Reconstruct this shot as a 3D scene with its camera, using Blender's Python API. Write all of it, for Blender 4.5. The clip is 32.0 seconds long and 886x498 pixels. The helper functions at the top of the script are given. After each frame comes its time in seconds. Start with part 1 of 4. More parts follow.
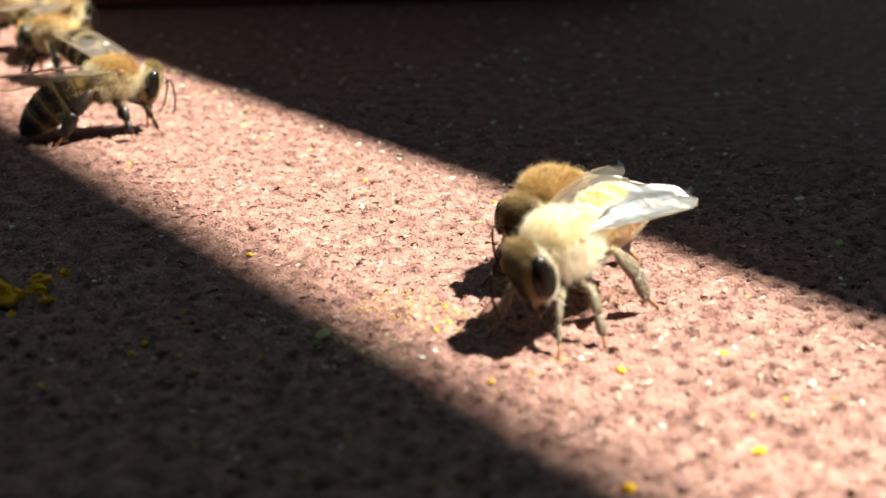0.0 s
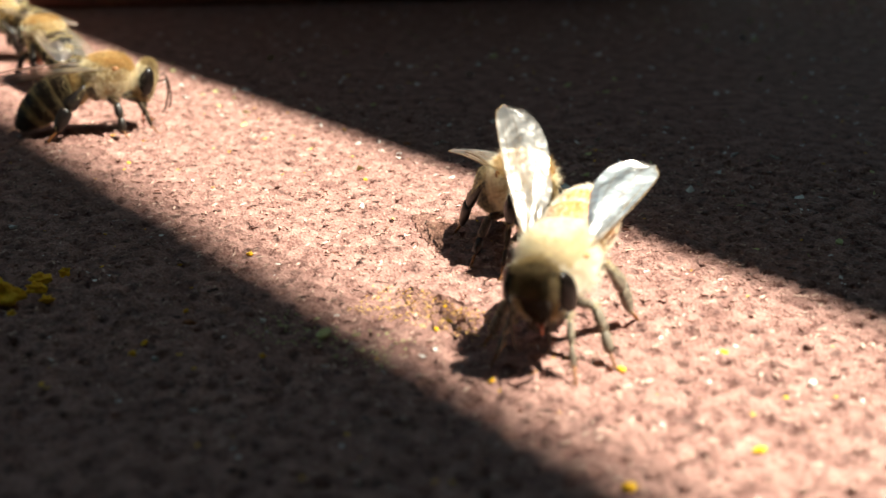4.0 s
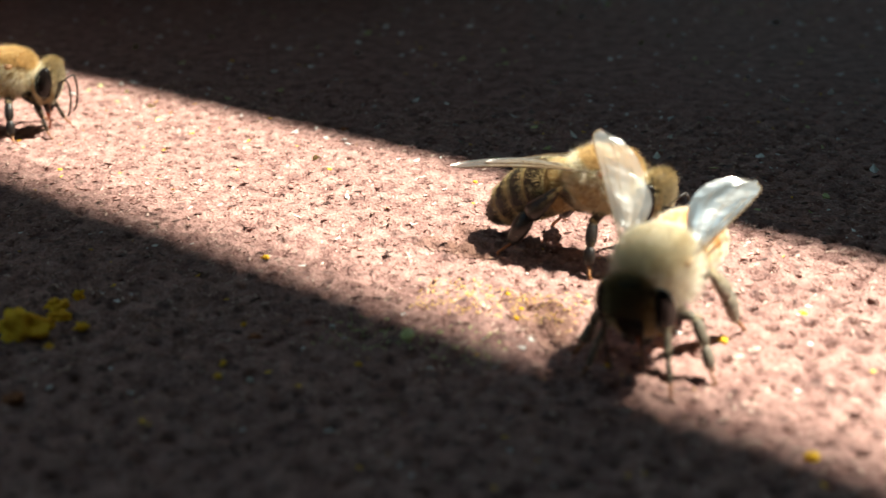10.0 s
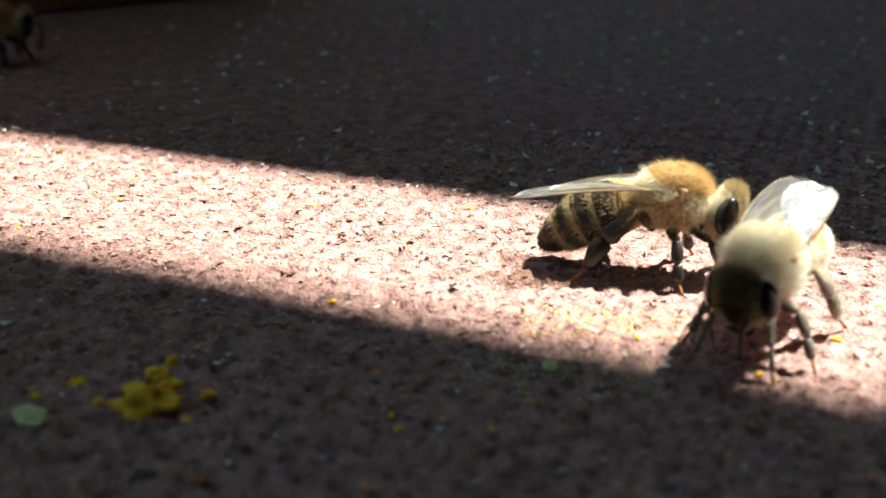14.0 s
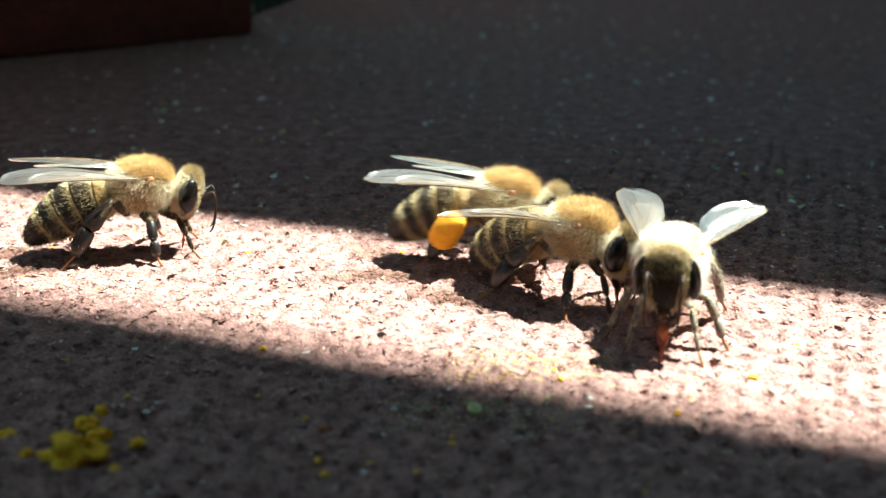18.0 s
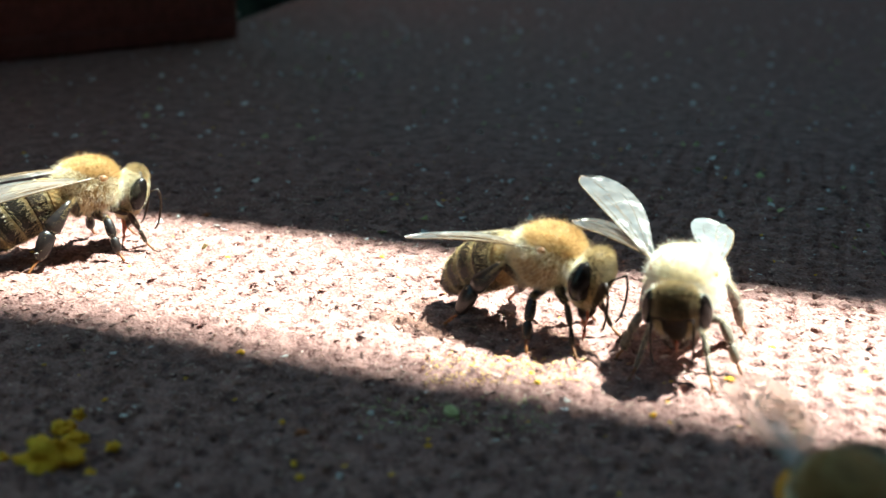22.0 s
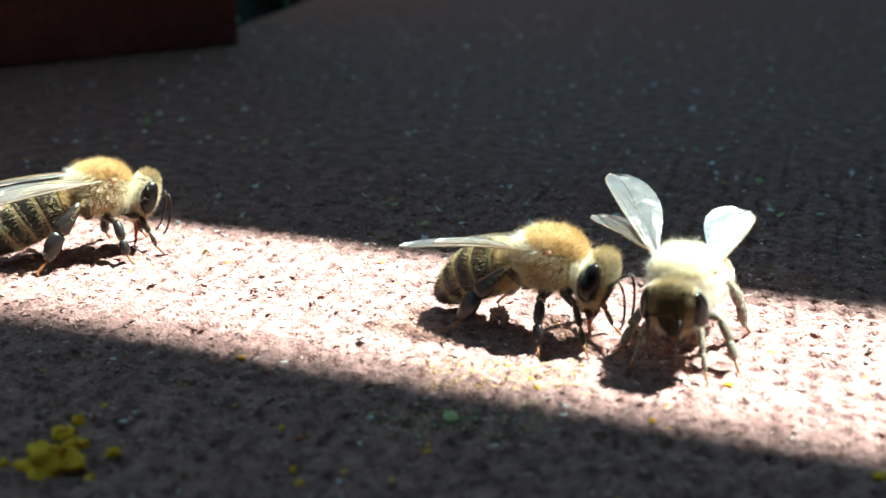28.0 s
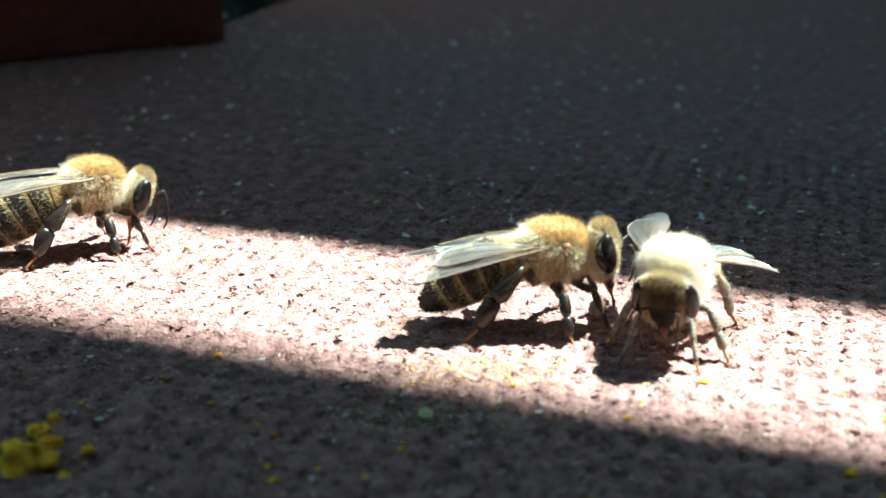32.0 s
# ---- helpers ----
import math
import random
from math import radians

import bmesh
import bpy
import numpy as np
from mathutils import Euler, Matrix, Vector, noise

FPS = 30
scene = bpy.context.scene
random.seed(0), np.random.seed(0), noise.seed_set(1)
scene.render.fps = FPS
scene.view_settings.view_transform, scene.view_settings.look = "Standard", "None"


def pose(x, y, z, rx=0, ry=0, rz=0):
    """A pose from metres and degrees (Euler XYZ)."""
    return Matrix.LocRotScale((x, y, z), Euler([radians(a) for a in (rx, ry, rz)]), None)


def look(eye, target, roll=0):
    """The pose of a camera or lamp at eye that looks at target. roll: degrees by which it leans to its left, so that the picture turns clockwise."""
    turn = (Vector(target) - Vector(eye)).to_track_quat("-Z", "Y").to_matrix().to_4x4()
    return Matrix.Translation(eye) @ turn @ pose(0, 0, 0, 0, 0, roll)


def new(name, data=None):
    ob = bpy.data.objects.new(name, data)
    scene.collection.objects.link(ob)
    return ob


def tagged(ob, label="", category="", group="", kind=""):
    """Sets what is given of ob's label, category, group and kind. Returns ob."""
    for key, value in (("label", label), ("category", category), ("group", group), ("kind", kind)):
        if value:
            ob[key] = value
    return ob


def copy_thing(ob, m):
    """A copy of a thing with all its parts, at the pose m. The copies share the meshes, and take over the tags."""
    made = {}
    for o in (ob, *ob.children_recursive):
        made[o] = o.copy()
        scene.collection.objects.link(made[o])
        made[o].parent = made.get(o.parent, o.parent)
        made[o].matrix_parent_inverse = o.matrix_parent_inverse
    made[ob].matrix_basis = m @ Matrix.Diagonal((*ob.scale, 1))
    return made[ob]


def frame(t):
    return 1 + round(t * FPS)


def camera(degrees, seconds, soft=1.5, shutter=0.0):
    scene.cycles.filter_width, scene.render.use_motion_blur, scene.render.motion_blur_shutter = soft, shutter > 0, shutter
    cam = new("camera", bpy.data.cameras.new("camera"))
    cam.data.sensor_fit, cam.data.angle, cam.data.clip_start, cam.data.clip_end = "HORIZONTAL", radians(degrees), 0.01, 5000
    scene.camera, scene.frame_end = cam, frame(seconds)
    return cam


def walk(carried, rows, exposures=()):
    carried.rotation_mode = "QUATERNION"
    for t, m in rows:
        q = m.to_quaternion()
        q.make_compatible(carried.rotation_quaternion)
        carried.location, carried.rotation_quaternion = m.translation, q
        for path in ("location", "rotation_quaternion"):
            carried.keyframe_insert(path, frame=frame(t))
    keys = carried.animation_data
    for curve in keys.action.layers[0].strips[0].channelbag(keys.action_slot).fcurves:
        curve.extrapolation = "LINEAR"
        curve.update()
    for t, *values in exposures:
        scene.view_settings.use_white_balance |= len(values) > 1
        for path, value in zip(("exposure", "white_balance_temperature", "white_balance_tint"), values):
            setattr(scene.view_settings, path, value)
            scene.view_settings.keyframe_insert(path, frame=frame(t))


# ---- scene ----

# One unit is a metre; the tables below are in centimetres and degrees.
CM, MM = 0.01, 0.001

# seconds, x, y, z, tilt, turn, lean
PATH = [
    (0, 3.805, -4.039, 2.598, 70.69, 31.91, 0.07), (0.5, 3.805, -4.039, 2.598, 70.57, 31.91, 0.06),
    (1, 3.802, -4.040, 2.597, 70.54, 31.89, 0.08), (1.5, 3.795, -4.037, 2.593, 70.51, 31.87, 0.09),
    (2, 3.794, -4.036, 2.592, 70.45, 31.86, 0.09), (2.5, 3.799, -4.039, 2.600, 70.52, 31.88, 0.07),
    (3, 3.801, -4.044, 2.602, 70.66, 31.87, 0.08), (3.5, 3.802, -4.041, 2.600, 70.68, 31.89, 0.05),
    (5.5, 3.799, -4.038, 2.596, 70.48, 31.89, 0.04), (6, 3.790, -4.055, 2.610, 70.54, 31.84, 0.03),
    (6.5, 3.790, -4.063, 2.614, 70.73, 31.84, 0.02), (7, 3.790, -4.087, 2.614, 70.99, 31.66, 0.04),
    (7.5, 3.775, -4.123, 2.650, 71.26, 31.59, 0.04), (8, 3.717, -4.131, 2.627, 71.72, 31.40, 0.07),
    (8.5, 3.642, -4.409, 2.774, 73.63, 31.01, -0.12), (9, 3.478, -4.562, 2.663, 71.21, 29.52, -0.69),
    (9.5, 3.099, -4.224, 2.570, 69.15, 23.82, -0.24), (10, 2.092, -4.572, 2.603, 69.39, 18.75, -0.27),
    (10.5, 1.853, -4.535, 2.601, 69.09, 13.08, 0.53), (11, 1.338, -4.969, 2.636, 69.90, 9.97, 1.21),
    (11.5, 1.273, -4.825, 2.618, 70.82, 9.64, 0.93), (12, 1.268, -4.815, 2.630, 70.67, 8.33, 1.27),
    (12.5, 1.264, -4.828, 2.630, 70.56, 8.61, 1.23), (13, 0.907, -4.985, 2.649, 70.76, 8.76, 0.68),
    (13.5, 0.179, -5.114, 2.635, 71.64, 5.64, 0.46), (14, -0.187, -4.850, 2.594, 70.43, 2.40, 0.57),
    (14.5, -0.276, -4.715, 2.600, 70.36, 1.02, 0.66), (15, -0.275, -4.610, 2.547, 70.15, -0.86, 1.01),
    (15.5, -0.293, -4.740, 2.625, 70.14, -1.44, 1.35), (17.5, -0.072, -4.952, 2.679, 71.68, 0.05, 0.60),
    (18, -0.061, -4.971, 2.683, 72.14, 0.04, 0.53), (18.5, -0.059, -4.982, 2.696, 72.59, 0.06, 0.57),
    (19, -0.000, -5.000, 2.700, 72.99, 0.00, 0.53), (19.5, 0.004, -4.998, 2.703, 72.82, -0.09, 0.55),
    (20, 0.006, -4.999, 2.695, 72.72, -0.16, 0.50), (20.5, 0.002, -4.986, 2.684, 72.58, -0.26, 0.54),
    (21, 0.009, -5.014, 2.697, 72.63, -0.40, 0.59), (21.5, 0.008, -5.011, 2.699, 72.83, -0.42, 0.54),
    (22, 0.004, -4.995, 2.685, 72.36, -0.45, 0.58), (22.5, 0.004, -5.013, 2.700, 72.51, -0.46, 0.59),
    (23, 0.006, -5.021, 2.707, 72.69, -0.44, 0.56), (23.5, 0.003, -5.033, 2.720, 72.98, -0.44, 0.61),
    (24, 0.002, -5.027, 2.709, 73.09, -0.45, 0.58), (24.5, 0.004, -5.024, 2.711, 73.04, -0.44, 0.57),
    (25, 0.009, -5.024, 2.703, 72.85, -0.41, 0.53), (25.5, 0.006, -5.027, 2.711, 72.91, -0.42, 0.55),
    (27.5, 0.009, -5.014, 2.694, 72.59, -0.42, 0.52), (28, 0.010, -5.007, 2.694, 72.57, -0.42, 0.52),
    (28.5, 0.008, -5.002, 2.703, 72.42, -0.43, 0.57), (29, 0.004, -5.010, 2.698, 72.41, -0.47, 0.58),
    (29.5, 0.000, -5.003, 2.698, 72.60, -0.48, 0.55), (30, 0.106, -5.024, 2.703, 72.99, -0.53, 0.54),
    (30.5, 0.108, -5.023, 2.699, 72.67, -0.68, 0.52), (31, 0.104, -5.020, 2.703, 72.67, -0.70, 0.59),
    (31.5, 0.098, -5.010, 2.691, 72.45, -0.75, 0.58), (32, 0.102, -5.017, 2.703, 72.43, -0.72, 0.59),
]

cam = camera(38.33, 32.0, shutter=0.4)
cam.data.dof.use_dof = True
cam.data.dof.focus_distance = 0.082
cam.data.dof.aperture_fstop = 60
EXPOSURE = [(0, 1.74, 6700, 4), (8, 1.74, 6600, 4), (11, 1.98, 6180, 0), (14, 2.28, 6000, -1), (18, 2.5, 5730, -6), (32, 2.61, 5230, -11)]
walk(cam, [(t, pose(x * CM, y * CM, z * CM, tilt, 0, turn) @ pose(0, 0, 0, 0, 0, lean)) for t, x, y, z, tilt, turn, lean in PATH], EXPOSURE)

# ---- light: a high sun that reaches the board through one slot ----
SUN_AZ, SUN_EL = 26.0, 62.0
to_sun = Vector((math.cos(radians(SUN_AZ)) * math.cos(radians(SUN_EL)), math.sin(radians(SUN_AZ)) * math.cos(radians(SUN_EL)), math.sin(radians(SUN_EL))))
world = bpy.data.worlds.new("sky")
scene.world = world
world.use_nodes = True
sky = world.node_tree.nodes.new("ShaderNodeTexSky")
sky.sky_type, sky.sun_disc = "NISHITA", False
sky.sun_elevation, sky.sun_rotation = radians(SUN_EL), radians(90 - SUN_AZ)
back = world.node_tree.nodes["Background"]
back.inputs["Strength"].default_value = 0.05
# a greenish tint on the sky light, added to make the shade less purple
sky_tint = world.node_tree.nodes.new("ShaderNodeMix")
sky_tint.data_type, sky_tint.blend_type = "RGBA", "MULTIPLY"
sky_tint.inputs["Factor"].default_value = 1.0
sky_tint.inputs["B"].default_value = (0.84, 1.0, 0.8, 1)
world.node_tree.links.new(sky.outputs[0], sky_tint.inputs["A"])
world.node_tree.links.new(sky_tint.outputs["Result"], back.inputs["Color"])
sun = new("sun", bpy.data.lights.new("sun", "SUN"))
sun.data.energy, sun.data.angle, sun.data.color = 4.75, radians(0.53), (1.0, 0.95, 0.87)
sun.matrix_world = look(to_sun, (0, 0, 0))


# ---- materials ----
def mat(name, dark, light, rough=0.6, scale=400.0, bump=0.2, metal=0.0, detail=6.0, coat=0.0, spec=0.5, fine=4000.0, relief=0.0001):
    """A surface with grain at two scales between two colours."""
    m = bpy.data.materials.new(name)
    m.use_nodes = True
    nt = m.node_tree
    b = nt.nodes["Principled BSDF"]
    co = nt.nodes.new("ShaderNodeTexCoord")
    n1 = nt.nodes.new("ShaderNodeTexNoise")
    n1.inputs["Scale"].default_value, n1.inputs["Detail"].default_value = scale, detail
    n2 = nt.nodes.new("ShaderNodeTexNoise")
    n2.inputs["Scale"].default_value = fine
    mixer = nt.nodes.new("ShaderNodeMath")
    mixer.operation = "MULTIPLY_ADD"
    mixer.inputs[1].default_value, mixer.inputs[2].default_value = 0.45, 0.0
    add = nt.nodes.new("ShaderNodeMath")
    add.operation = "MULTIPLY_ADD"
    add.inputs[1].default_value = 0.55
    ramp = nt.nodes.new("ShaderNodeValToRGB")
    ramp.color_ramp.elements[0].position, ramp.color_ramp.elements[1].position = 0.36, 0.66
    ramp.color_ramp.elements[0].color, ramp.color_ramp.elements[1].color = (*dark, 1), (*light, 1)
    bp = nt.nodes.new("ShaderNodeBump")
    bp.inputs["Strength"].default_value, bp.inputs["Distance"].default_value = bump, relief
    for n in (n1, n2):
        nt.links.new(co.outputs["Object"], n.inputs["Vector"])
    nt.links.new(n2.outputs["Fac"], mixer.inputs[0])
    nt.links.new(n1.outputs["Fac"], add.inputs[0])
    nt.links.new(mixer.outputs[0], add.inputs[2])
    nt.links.new(add.outputs[0], ramp.inputs["Fac"])
    nt.links.new(ramp.outputs["Color"], b.inputs["Base Color"])
    nt.links.new(add.outputs[0], bp.inputs["Height"])
    nt.links.new(bp.outputs["Normal"], b.inputs["Normal"])
    b.inputs["Roughness"].default_value, b.inputs["Metallic"].default_value = rough, metal
    b.inputs["Coat Roughness"].default_value = 0.5
    b.inputs["Specular IOR Level"].default_value, b.inputs["Coat Weight"].default_value = spec, coat
    return m


def fur_mat(name, root, tip):
    """Hair that lets light through; each hair has its own shade."""
    m = bpy.data.materials.new(name)
    m.use_nodes = True
    nt = m.node_tree
    nt.nodes.remove(nt.nodes["Principled BSDF"])
    geo = nt.nodes.new("ShaderNodeNewGeometry")
    ramp = nt.nodes.new("ShaderNodeValToRGB")
    ramp.color_ramp.elements[0].color, ramp.color_ramp.elements[1].color = (*root, 1), (*tip, 1)
    dif, tra = nt.nodes.new("ShaderNodeBsdfDiffuse"), nt.nodes.new("ShaderNodeBsdfTranslucent")
    glo = nt.nodes.new("ShaderNodeBsdfGlossy")
    glo.inputs["Roughness"].default_value = 0.35
    m1, m2 = nt.nodes.new("ShaderNodeMixShader"), nt.nodes.new("ShaderNodeMixShader")
    m1.inputs[0].default_value, m2.inputs[0].default_value = 0.4, 0.06
    nt.links.new(geo.outputs["Random Per Island"], ramp.inputs["Fac"])
    for n in (dif, tra):
        nt.links.new(ramp.outputs["Color"], n.inputs["Color"])
    nt.links.new(dif.outputs[0], m1.inputs[1])
    nt.links.new(tra.outputs[0], m1.inputs[2])
    nt.links.new(m1.outputs[0], m2.inputs[1])
    nt.links.new(glo.outputs[0], m2.inputs[2])
    nt.links.new(m2.outputs[0], nt.nodes["Material Output"].inputs["Surface"])
    return m


def wing_mat():
    m = bpy.data.materials.new("wing membrane")
    m.use_nodes = True
    nt = m.node_tree
    nt.nodes.remove(nt.nodes["Principled BSDF"])
    co, no = nt.nodes.new("ShaderNodeTexCoord"), nt.nodes.new("ShaderNodeTexNoise")
    no.inputs["Scale"].default_value = 700
    bp = nt.nodes.new("ShaderNodeBump")
    bp.inputs["Strength"].default_value, bp.inputs["Distance"].default_value = 0.6, 0.0003
    clear, dif = nt.nodes.new("ShaderNodeBsdfTransparent"), nt.nodes.new("ShaderNodeBsdfTranslucent")
    clear.inputs["Color"].default_value = (0.94, 0.91, 0.85, 1)
    dif.inputs["Color"].default_value = (0.93, 0.89, 0.8, 1)
    dd = nt.nodes.new("ShaderNodeBsdfDiffuse")
    dd.inputs["Color"].default_value = (0.85, 0.83, 0.78, 1)
    glo = nt.nodes.new("ShaderNodeBsdfGlossy")
    glo.inputs["Roughness"].default_value = 0.28
    glo.inputs["Color"].default_value = (1.0, 0.97, 0.92, 1)
    fre = nt.nodes.new("ShaderNodeFresnel")
    fre.inputs["IOR"].default_value = 1.5
    a, b, c = (nt.nodes.new("ShaderNodeMixShader") for _ in range(3))
    a.inputs[0].default_value, b.inputs[0].default_value = 0.6, 0.15
    nt.links.new(dd.outputs[0], a.inputs[1])
    nt.links.new(dif.outputs[0], a.inputs[2])
    nt.links.new(clear.outputs[0], b.inputs[1])
    nt.links.new(a.outputs[0], b.inputs[2])
    more = nt.nodes.new("ShaderNodeMath")
    more.operation = "ADD"
    more.inputs[1].default_value = 0.07
    nt.links.new(fre.outputs[0], more.inputs[0])
    nt.links.new(more.outputs[0], c.inputs[0])
    nt.links.new(b.outputs[0], c.inputs[1])
    nt.links.new(glo.outputs[0], c.inputs[2])
    nt.links.new(co.outputs["Object"], no.inputs["Vector"])
    nt.links.new(no.outputs["Fac"], bp.inputs["Height"])
    nt.links.new(bp.outputs["Normal"], glo.inputs["Normal"])
    nt.links.new(c.outputs[0], nt.nodes["Material Output"].inputs["Surface"])
    return m


PAINT = mat("worn red oxide paint on hardboard", (0.14, 0.062, 0.05), (0.46, 0.262, 0.216), 0.7, 620, 1.0, fine=5200, coat=0.0, spec=0.3, relief=0.00048)


def pit_shade(m, scale, spot, amount):
    """Small dark spots over a finished material, painting in the shade of pits."""
    nt = m.node_tree
    b = nt.nodes["Principled BSDF"]
    base = b.inputs["Base Color"].links[0].from_socket
    co = nt.nodes.new("ShaderNodeTexCoord")
    vo = nt.nodes.new("ShaderNodeTexVoronoi")
    vo.inputs["Scale"].default_value = scale
    no = nt.nodes.new("ShaderNodeTexNoise")
    no.inputs["Scale"].default_value, no.inputs["Detail"].default_value = scale * 0.6, 5
    su = nt.nodes.new("ShaderNodeMath")
    su.operation = "MULTIPLY_ADD"
    su.inputs[1].default_value = 0.9
    ramp = nt.nodes.new("ShaderNodeValToRGB")
    ramp.color_ramp.elements[0].position, ramp.color_ramp.elements[1].position = spot, spot + 0.22
    ramp.color_ramp.elements[0].color, ramp.color_ramp.elements[1].color = (1 - amount, 1 - amount, 1 - amount, 1), (1, 1, 1, 1)
    mix = nt.nodes.new("ShaderNodeMix")
    mix.data_type, mix.blend_type = "RGBA", "MULTIPLY"
    mix.inputs["Factor"].default_value = 1.0
    for n in (vo, no):
        nt.links.new(co.outputs["Object"], n.inputs["Vector"])
    nt.links.new(vo.outputs["Distance"], su.inputs[0])
    nt.links.new(no.outputs["Fac"], su.inputs[2])
    nt.links.new(su.outputs[0], ramp.inputs["Fac"])
    nt.links.new(base, mix.inputs["A"])
    nt.links.new(ramp.outputs["Color"], mix.inputs["B"])
    nt.links.new(mix.outputs["Result"], b.inputs["Base Color"])


pit_shade(PAINT, 1250, 0.6, 0.46)
HIVE = mat("weathered red-brown hive paint", (0.13, 0.04, 0.031), (0.27, 0.09, 0.068), 0.6, 60, 0.6, fine=900)
WOOD = mat("dark weathered board", (0.03, 0.03, 0.03), (0.08, 0.078, 0.075), 0.8, 12, 0.4, fine=200)
CHITIN = mat("dark brown chitin", (0.01, 0.006, 0.004), (0.038, 0.02, 0.01), 0.45, 900, 0.04, spec=0.3)
AMBER = mat("amber brown chitin", (0.12, 0.045, 0.012), (0.36, 0.15, 0.04), 0.5, 900, 0.3)
SHANK = mat("glossy black-brown shank", (0.008, 0.006, 0.006), (0.022, 0.015, 0.012), 0.36, 1400, 0.15, spec=0.42)
GREYLEG = mat("brown leg felted with grey hair", (0.05, 0.038, 0.028), (0.26, 0.21, 0.15), 0.6, 3000, 0.6, fine=9000)
BLACK = mat("black chitin", (0.006, 0.005, 0.004), (0.018, 0.013, 0.01), 0.48, 900, 0.04, spec=0.3)
BANDED = mat("pale felted hair band", (0.14, 0.1, 0.04), (0.36, 0.28, 0.13), 0.8, 2500, 0.6, fine=9000)
EYE = mat("glossy black compound eye", (0.004, 0.003, 0.003), (0.012, 0.008, 0.006), 0.24, 5000, 0.15, fine=16000, spec=0.3)
FOOT = mat("orange-brown foot", (0.12, 0.045, 0.012), (0.36, 0.14, 0.04), 0.45, 1500, 0.3)
UNDERFUR = mat("brown felt under the hair", (0.1, 0.055, 0.02), (0.42, 0.27, 0.1), 0.9, 2500, 1.0, fine=9000)
# PALEPLATE and CREAM are lightened to paint in the glare of the sun
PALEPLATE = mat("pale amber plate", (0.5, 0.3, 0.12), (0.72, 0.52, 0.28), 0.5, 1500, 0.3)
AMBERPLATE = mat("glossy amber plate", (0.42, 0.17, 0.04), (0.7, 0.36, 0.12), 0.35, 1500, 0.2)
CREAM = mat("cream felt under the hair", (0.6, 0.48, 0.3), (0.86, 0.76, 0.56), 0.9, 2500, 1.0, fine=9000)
TONGUE = mat("red-brown tongue", (0.25, 0.05, 0.015), (0.48, 0.13, 0.04), 0.3, 1500, 0.3)
POLLEN = mat("orange pollen", (0.85, 0.34, 0.005), (0.98, 0.5, 0.02), 0.85, 2500, 1.0, fine=9000)
CRUMB = mat("yellow pollen crumb", (0.8, 0.38, 0.006), (0.95, 0.62, 0.03), 0.85, 2500, 1.0, fine=9000)
OCHRE = mat("ochre pollen dust", (0.5, 0.28, 0.07), (0.78, 0.52, 0.16), 0.85, 2500, 0.6, fine=9000)
FIBRE = mat("pale torn fibre", (0.36, 0.2, 0.15), (0.7, 0.52, 0.42), 0.7, 900, 0.3)
CRACK = mat("dark brown fibre", (0.03, 0.014, 0.01), (0.1, 0.045, 0.033), 0.8, 900, 0.3)
FLAKE = mat("pale flake", (0.66, 0.64, 0.58), (0.88, 0.87, 0.82), 0.6, 2000, 0.5)
LEAFBIT = mat("dry green leaf crumb", (0.34, 0.36, 0.12), (0.62, 0.62, 0.3), 0.7, 2000, 0.5)
RUST = mat("orange-brown bark crumb", (0.2, 0.06, 0.02), (0.42, 0.15, 0.05), 0.8, 2000, 0.8)
SOOT = mat("black wax lump", (0.006, 0.006, 0.006), (0.02, 0.02, 0.018), 0.5, 2000, 0.8)
SOIL = mat("shaded grass and soil", (0.02, 0.035, 0.02), (0.06, 0.09, 0.05), 0.9, 20, 0.5, fine=120)
# leaf colours carry the light: the shrub darkened for shade, one leaf brightened for sun
SHADELEAF = mat("green leaf", (0.008, 0.02, 0.014), (0.02, 0.045, 0.032), 0.5, 60, 0.3, fine=400)
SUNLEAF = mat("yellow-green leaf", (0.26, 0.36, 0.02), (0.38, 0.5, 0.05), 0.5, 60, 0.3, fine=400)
TEAL = mat("weathered teal paint", (0.05, 0.09, 0.09), (0.1, 0.16, 0.15), 0.6, 80, 0.4, fine=600)
VEIN = mat("brown wing vein", (0.09, 0.055, 0.028), (0.24, 0.16, 0.085), 0.4, 2000, 0.2)
GOLD_FUR = fur_mat("golden brown thorax hair", (0.32, 0.16, 0.04), (0.93, 0.7, 0.34))
FACE_FUR = fur_mat("brown forehead hair", (0.1, 0.072, 0.036), (0.54, 0.42, 0.24))
CROWN_FUR = fur_mat("brown crown hair", (0.2, 0.135, 0.055), (0.72, 0.54, 0.27))
HEAD_FUR = fur_mat("cream head hair", (0.68, 0.54, 0.3), (1.0, 0.94, 0.74))
BAND_FUR = fur_mat("olive-tan band hair", (0.36, 0.27, 0.11), (0.9, 0.78, 0.47))
CHEEK_FUR = fur_mat("tan cheek hair", (0.3, 0.2, 0.08), (0.86, 0.7, 0.4))
LEG_FUR = fur_mat("tan leg hair", (0.1, 0.065, 0.03), (0.55, 0.42, 0.22))
DARK_FUR = fur_mat("short dark brown hair", (0.02, 0.013, 0.006), (0.14, 0.09, 0.04))
# the next two hair colours are whitened to paint in the sun's glare
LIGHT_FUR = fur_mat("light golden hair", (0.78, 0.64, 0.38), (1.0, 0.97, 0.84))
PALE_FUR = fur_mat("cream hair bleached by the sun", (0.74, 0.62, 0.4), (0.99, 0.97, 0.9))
GREY_FUR = fur_mat("pale grey-tan hair", (0.6, 0.46, 0.22), (0.99, 0.93, 0.72))
WING = wing_mat()


